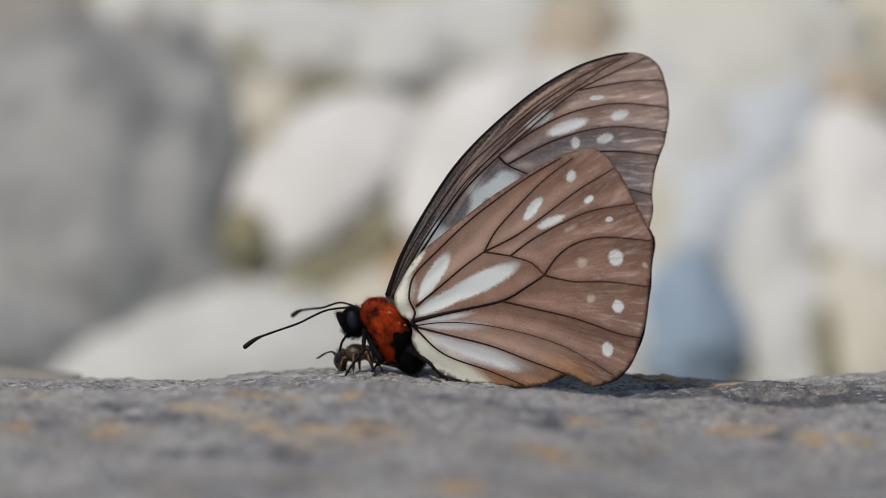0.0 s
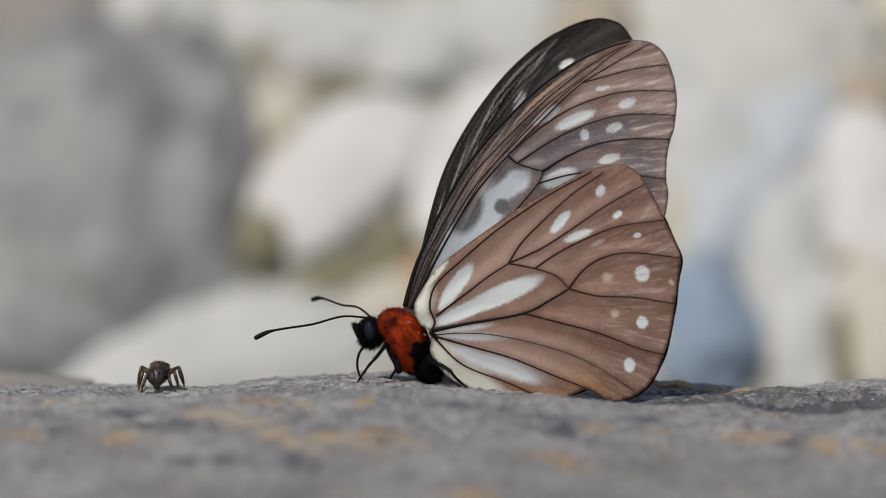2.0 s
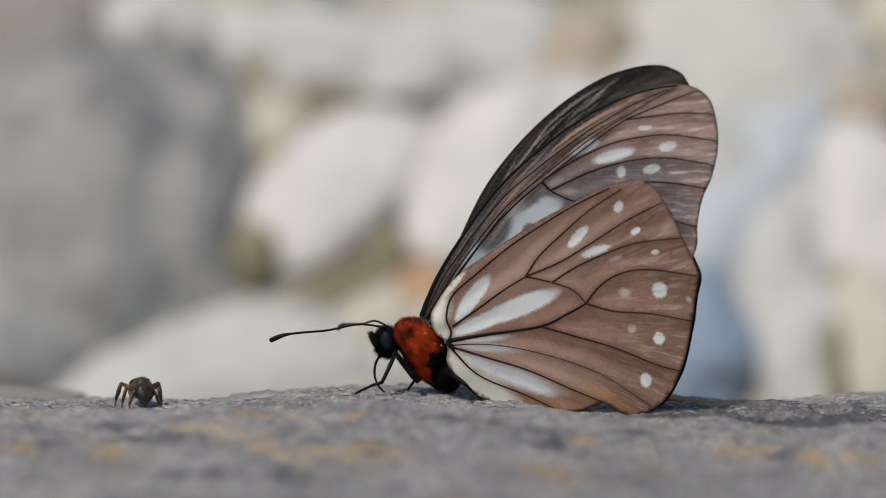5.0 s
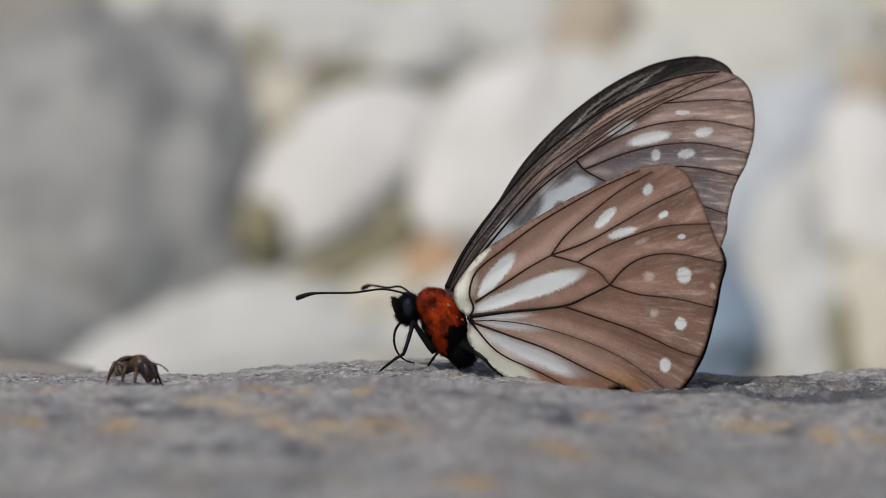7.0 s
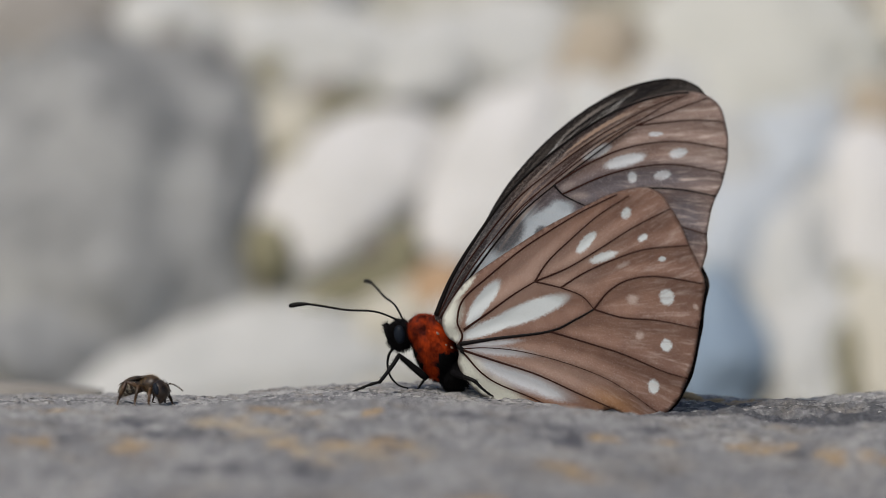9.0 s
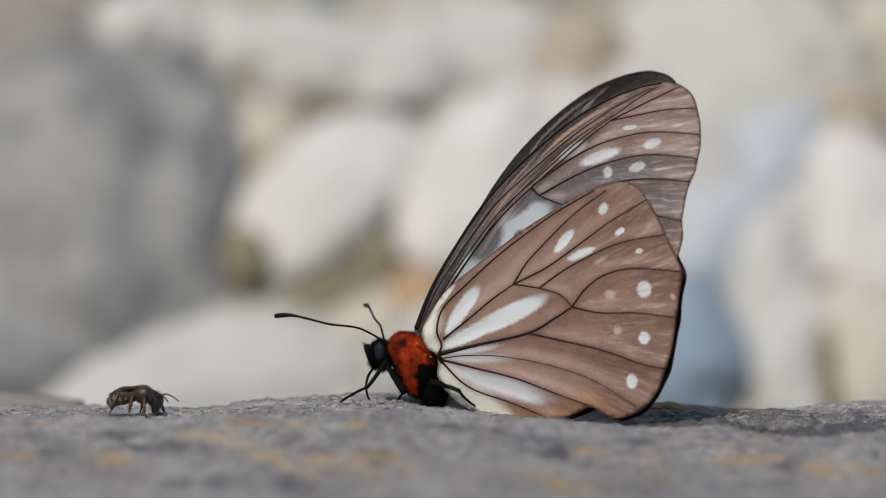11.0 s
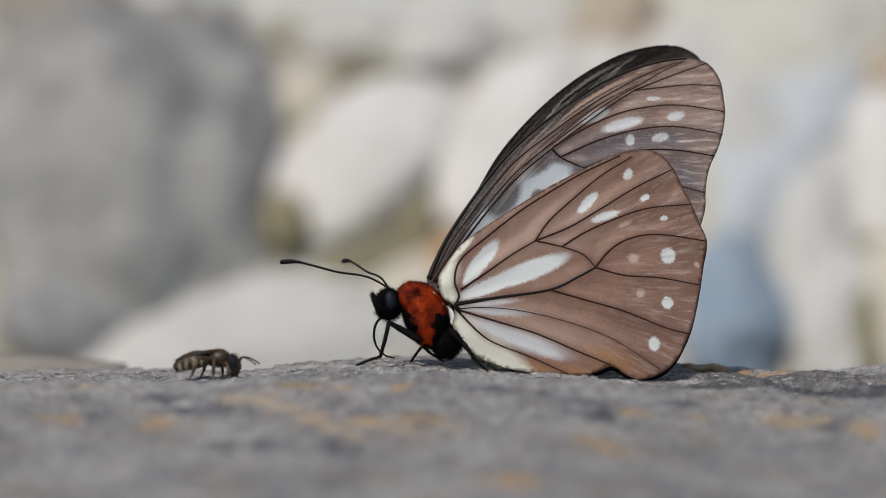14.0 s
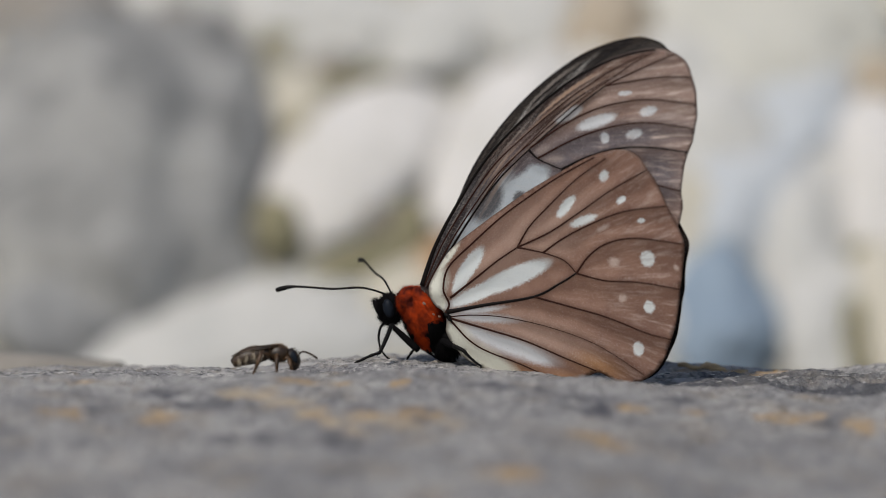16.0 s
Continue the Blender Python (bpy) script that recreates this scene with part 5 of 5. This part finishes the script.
    foot = [(0, -10.8), (0.5, -10.7), (1, -10.7), (1.5, -10.9), (2, -10.8), (2.5, -13.6), (3, -13.7), (3.5, -13.6), (6, -8.0), (6.5, -8.0), (7, -7.9), (7.5, -7.8), (8, -13.6), (8.5, -12.9), (9, -12.6), (11.5, -11.2), (12, -11.3), (12.5, -11.2), (13, -11.3), (13.5, -15.9), (14, -16.1), (14.5, -15.9), (15, -15.9), (15.5, -16.0), (16, -15.8)]
    times = [r[0] for r in body]

    def lerp(table, t):
        return float(np.interp(t, [r[0] for r in table], [r[1] for r in table]))

    def stand(row):
        t, x, z, pitch, tilt, yaw = row
        return Matrix.Translation((x / 1000, 0, z / 1000)) @ pose(0, 0, 0, 0, 0, yaw) @ pose(0, 0, 0, tilt) @ pose(0, 0, 0, 0, pitch)

    stands = {row[0]: stand(row) for row in body}
    pitch = {row[0]: row[3] for row in body}
    walk(butterfly, [(t, stands[t]) for t in times])

    def hinged(at, angle, yaw=0, lean=0):
        return Matrix.Translation(Vector(at) / 1000) @ pose(0, 0, 0, lean, 0, yaw) @ pose(0, 0, 0, 0, angle)

    walk(hind_near, [(t, hinged((0, -1.7, 0), lerp(hind, t) - pitch[t], 1.2)) for t in times])
    walk(hind_far, [(t, hinged((lerp(hind_slide, t), 1.7, -0.1), lerp(hind, t) - pitch[t] + 0.1, -1.6)) for t in times])
    walk(fore_near, [(t, hinged((-3.75, -0.9, 2.4), lerp(fore, t) - pitch[t], 0.5, lerp(fore_lean, t))) for t in times])
    walk(fore_far, [(t, hinged((-3.75 + lerp(slide, t), 0.9, 2.4), lerp(fore, t) - pitch[t] - lerp(spread, t), lerp(spread_yaw, t), lerp(lean_out, t))) for t in times])
    root = FEELER_ROOT
    walk(feeler_near, [(t, hinged((root.x, -0.5, root.z), lerp(feeler, t), lerp(feeler_yaw, t))) for t in times])
    walk(feeler_far, [(t, hinged((root.x, 0.5, root.z), lerp(feeler_back, t), lerp(feeler_back_yaw, t))) for t in times])
    walk(proboscis, [(t, hinged(PROBOSCIS_ROOT, {0: 8, 13.5: -4, 16: 4}.get(t, 3) - pitch[t])) for t in times])

    def step(index, hip, target, bend, rise=0.9, back=1):
        """Upper leg, lower leg and foot from the hip to the claws on the rock, the knee out towards bend."""
        thigh, shin, foot_part = LEGS[index]
        FEMUR, TIBIA, TARSUS = SIZES[index]
        rows_a, rows_b, rows_c = [], [], []
        for t in times:
            fx, fy = target(t)
            tip = Vector((fx / 1000, fy / 1000, ground_z(fx / 1000, fy / 1000) + 0.00025))
            lift = rise
            if index == 0:
                lift = min(3.0, max(rise, rise + 0.55 * (8.5 - 1000 * (stands[t] @ (hip / 1000)).x + fx)))
            heel = tip + Vector((back * math.sqrt(TARSUS ** 2 - lift ** 2), 0, lift)) / 1000
            tip, heel = stands[t].inverted() @ tip * 1000, stands[t].inverted() @ heel * 1000
            reach = heel - hip
            d = max(min(reach.length, FEMUR + TIBIA - 0.05), 1.0)
            u = reach.normalized()
            a = (FEMUR ** 2 - TIBIA ** 2 + d * d) / (2 * d)
            h = math.sqrt(max(0.0, FEMUR ** 2 - a * a))
            out = bend - bend.dot(u) * u
            knee = hip + a * u + h * out.normalized()
            ankle = hip + d * u
            for rows, start, end in ((rows_a, hip, knee), (rows_b, knee, ankle), (rows_c, ankle, tip)):
                x = (end - start).normalized()
                y = Vector((0, 1, 0)) - x.y * x
                y.normalize()
                m = Matrix((x, y, x.cross(y))).transposed().to_4x4()
                rows.append((t, Matrix.Translation(start / 1000) @ m))
        walk(thigh, rows_a)
        walk(shin, rows_b)
        walk(foot_part, rows_c)

    place_x = {row[0]: row[1] for row in body}
    step(0, Vector((-5.0, -1.7, -5.2)), lambda t: (lerp(foot, t), -2.5), Vector((-0.7, -0.15, 1)), 1.25)
    step(1, Vector((-4.4, 1.6, -4.6)), lambda t: (place_x[t] - 6.4, 4.0), Vector((0.9, 0.5, 0.4)), 2.4)
    step(2, Vector((-0.5, -2.35, -4.1)), lambda t: (place_x[t] + 3.5, -4.6), Vector((0.2, -1, 0.1)), 1.9, -1)
    step(3, Vector((-1.6, 1.8, -4.9)), lambda t: (place_x[t] - 2.2, 5.0), Vector((-0.6, 0.8, 0.6)), 1.9, -1)

    trail = [
        (0, -9.6, 4, -8),
        (0.5, -21.4, 1, 0),
        (1, -30, 2, 3),
        (1.5, -37.2, 4, 50),
        (2, -37, -0.1, 88),
        (2.5, -36.7, -3.1, 92),
        (3, -36.9, -4.4, 90),
        (3.5, -37.1, -1.6, 90),
        (6, -38, -7.1, 120),
        (6.5, -38.4, -6.8, 126),
        (7, -38.7, -8.8, 128),
        (7.5, -37.7, -8.9, 128),
        (8, -38.1, -5.7, 130),
    ] + [
        (8.5, -38.3, -6.9, 130),
        (9, -38.6, -7.2, 136),
        (11.5, -37.2, -5.3, 145),
        (12, -37.6, -3.8, 150),
        (12.5, -36.5, -5.3, 160),
        (13, -38, -6.6, 115),
        (13.5, -37.2, -7.2, 135),
        (14, -33, -9.1, 170),
        (14.5, -27, -7.4, 178),
        (15, -25.4, -8.7, 182),
        (15.5, -25.2, -9.5, 182),
        (16, -25.2, -11, 182),
    ]
    walk(bee, [(t, pose(x / 1000, y / 1000, ground_z(x / 1000, y / 1000) + 0.00005, 0, 0, turn)) for t, x, y, turn in trail])


motions()
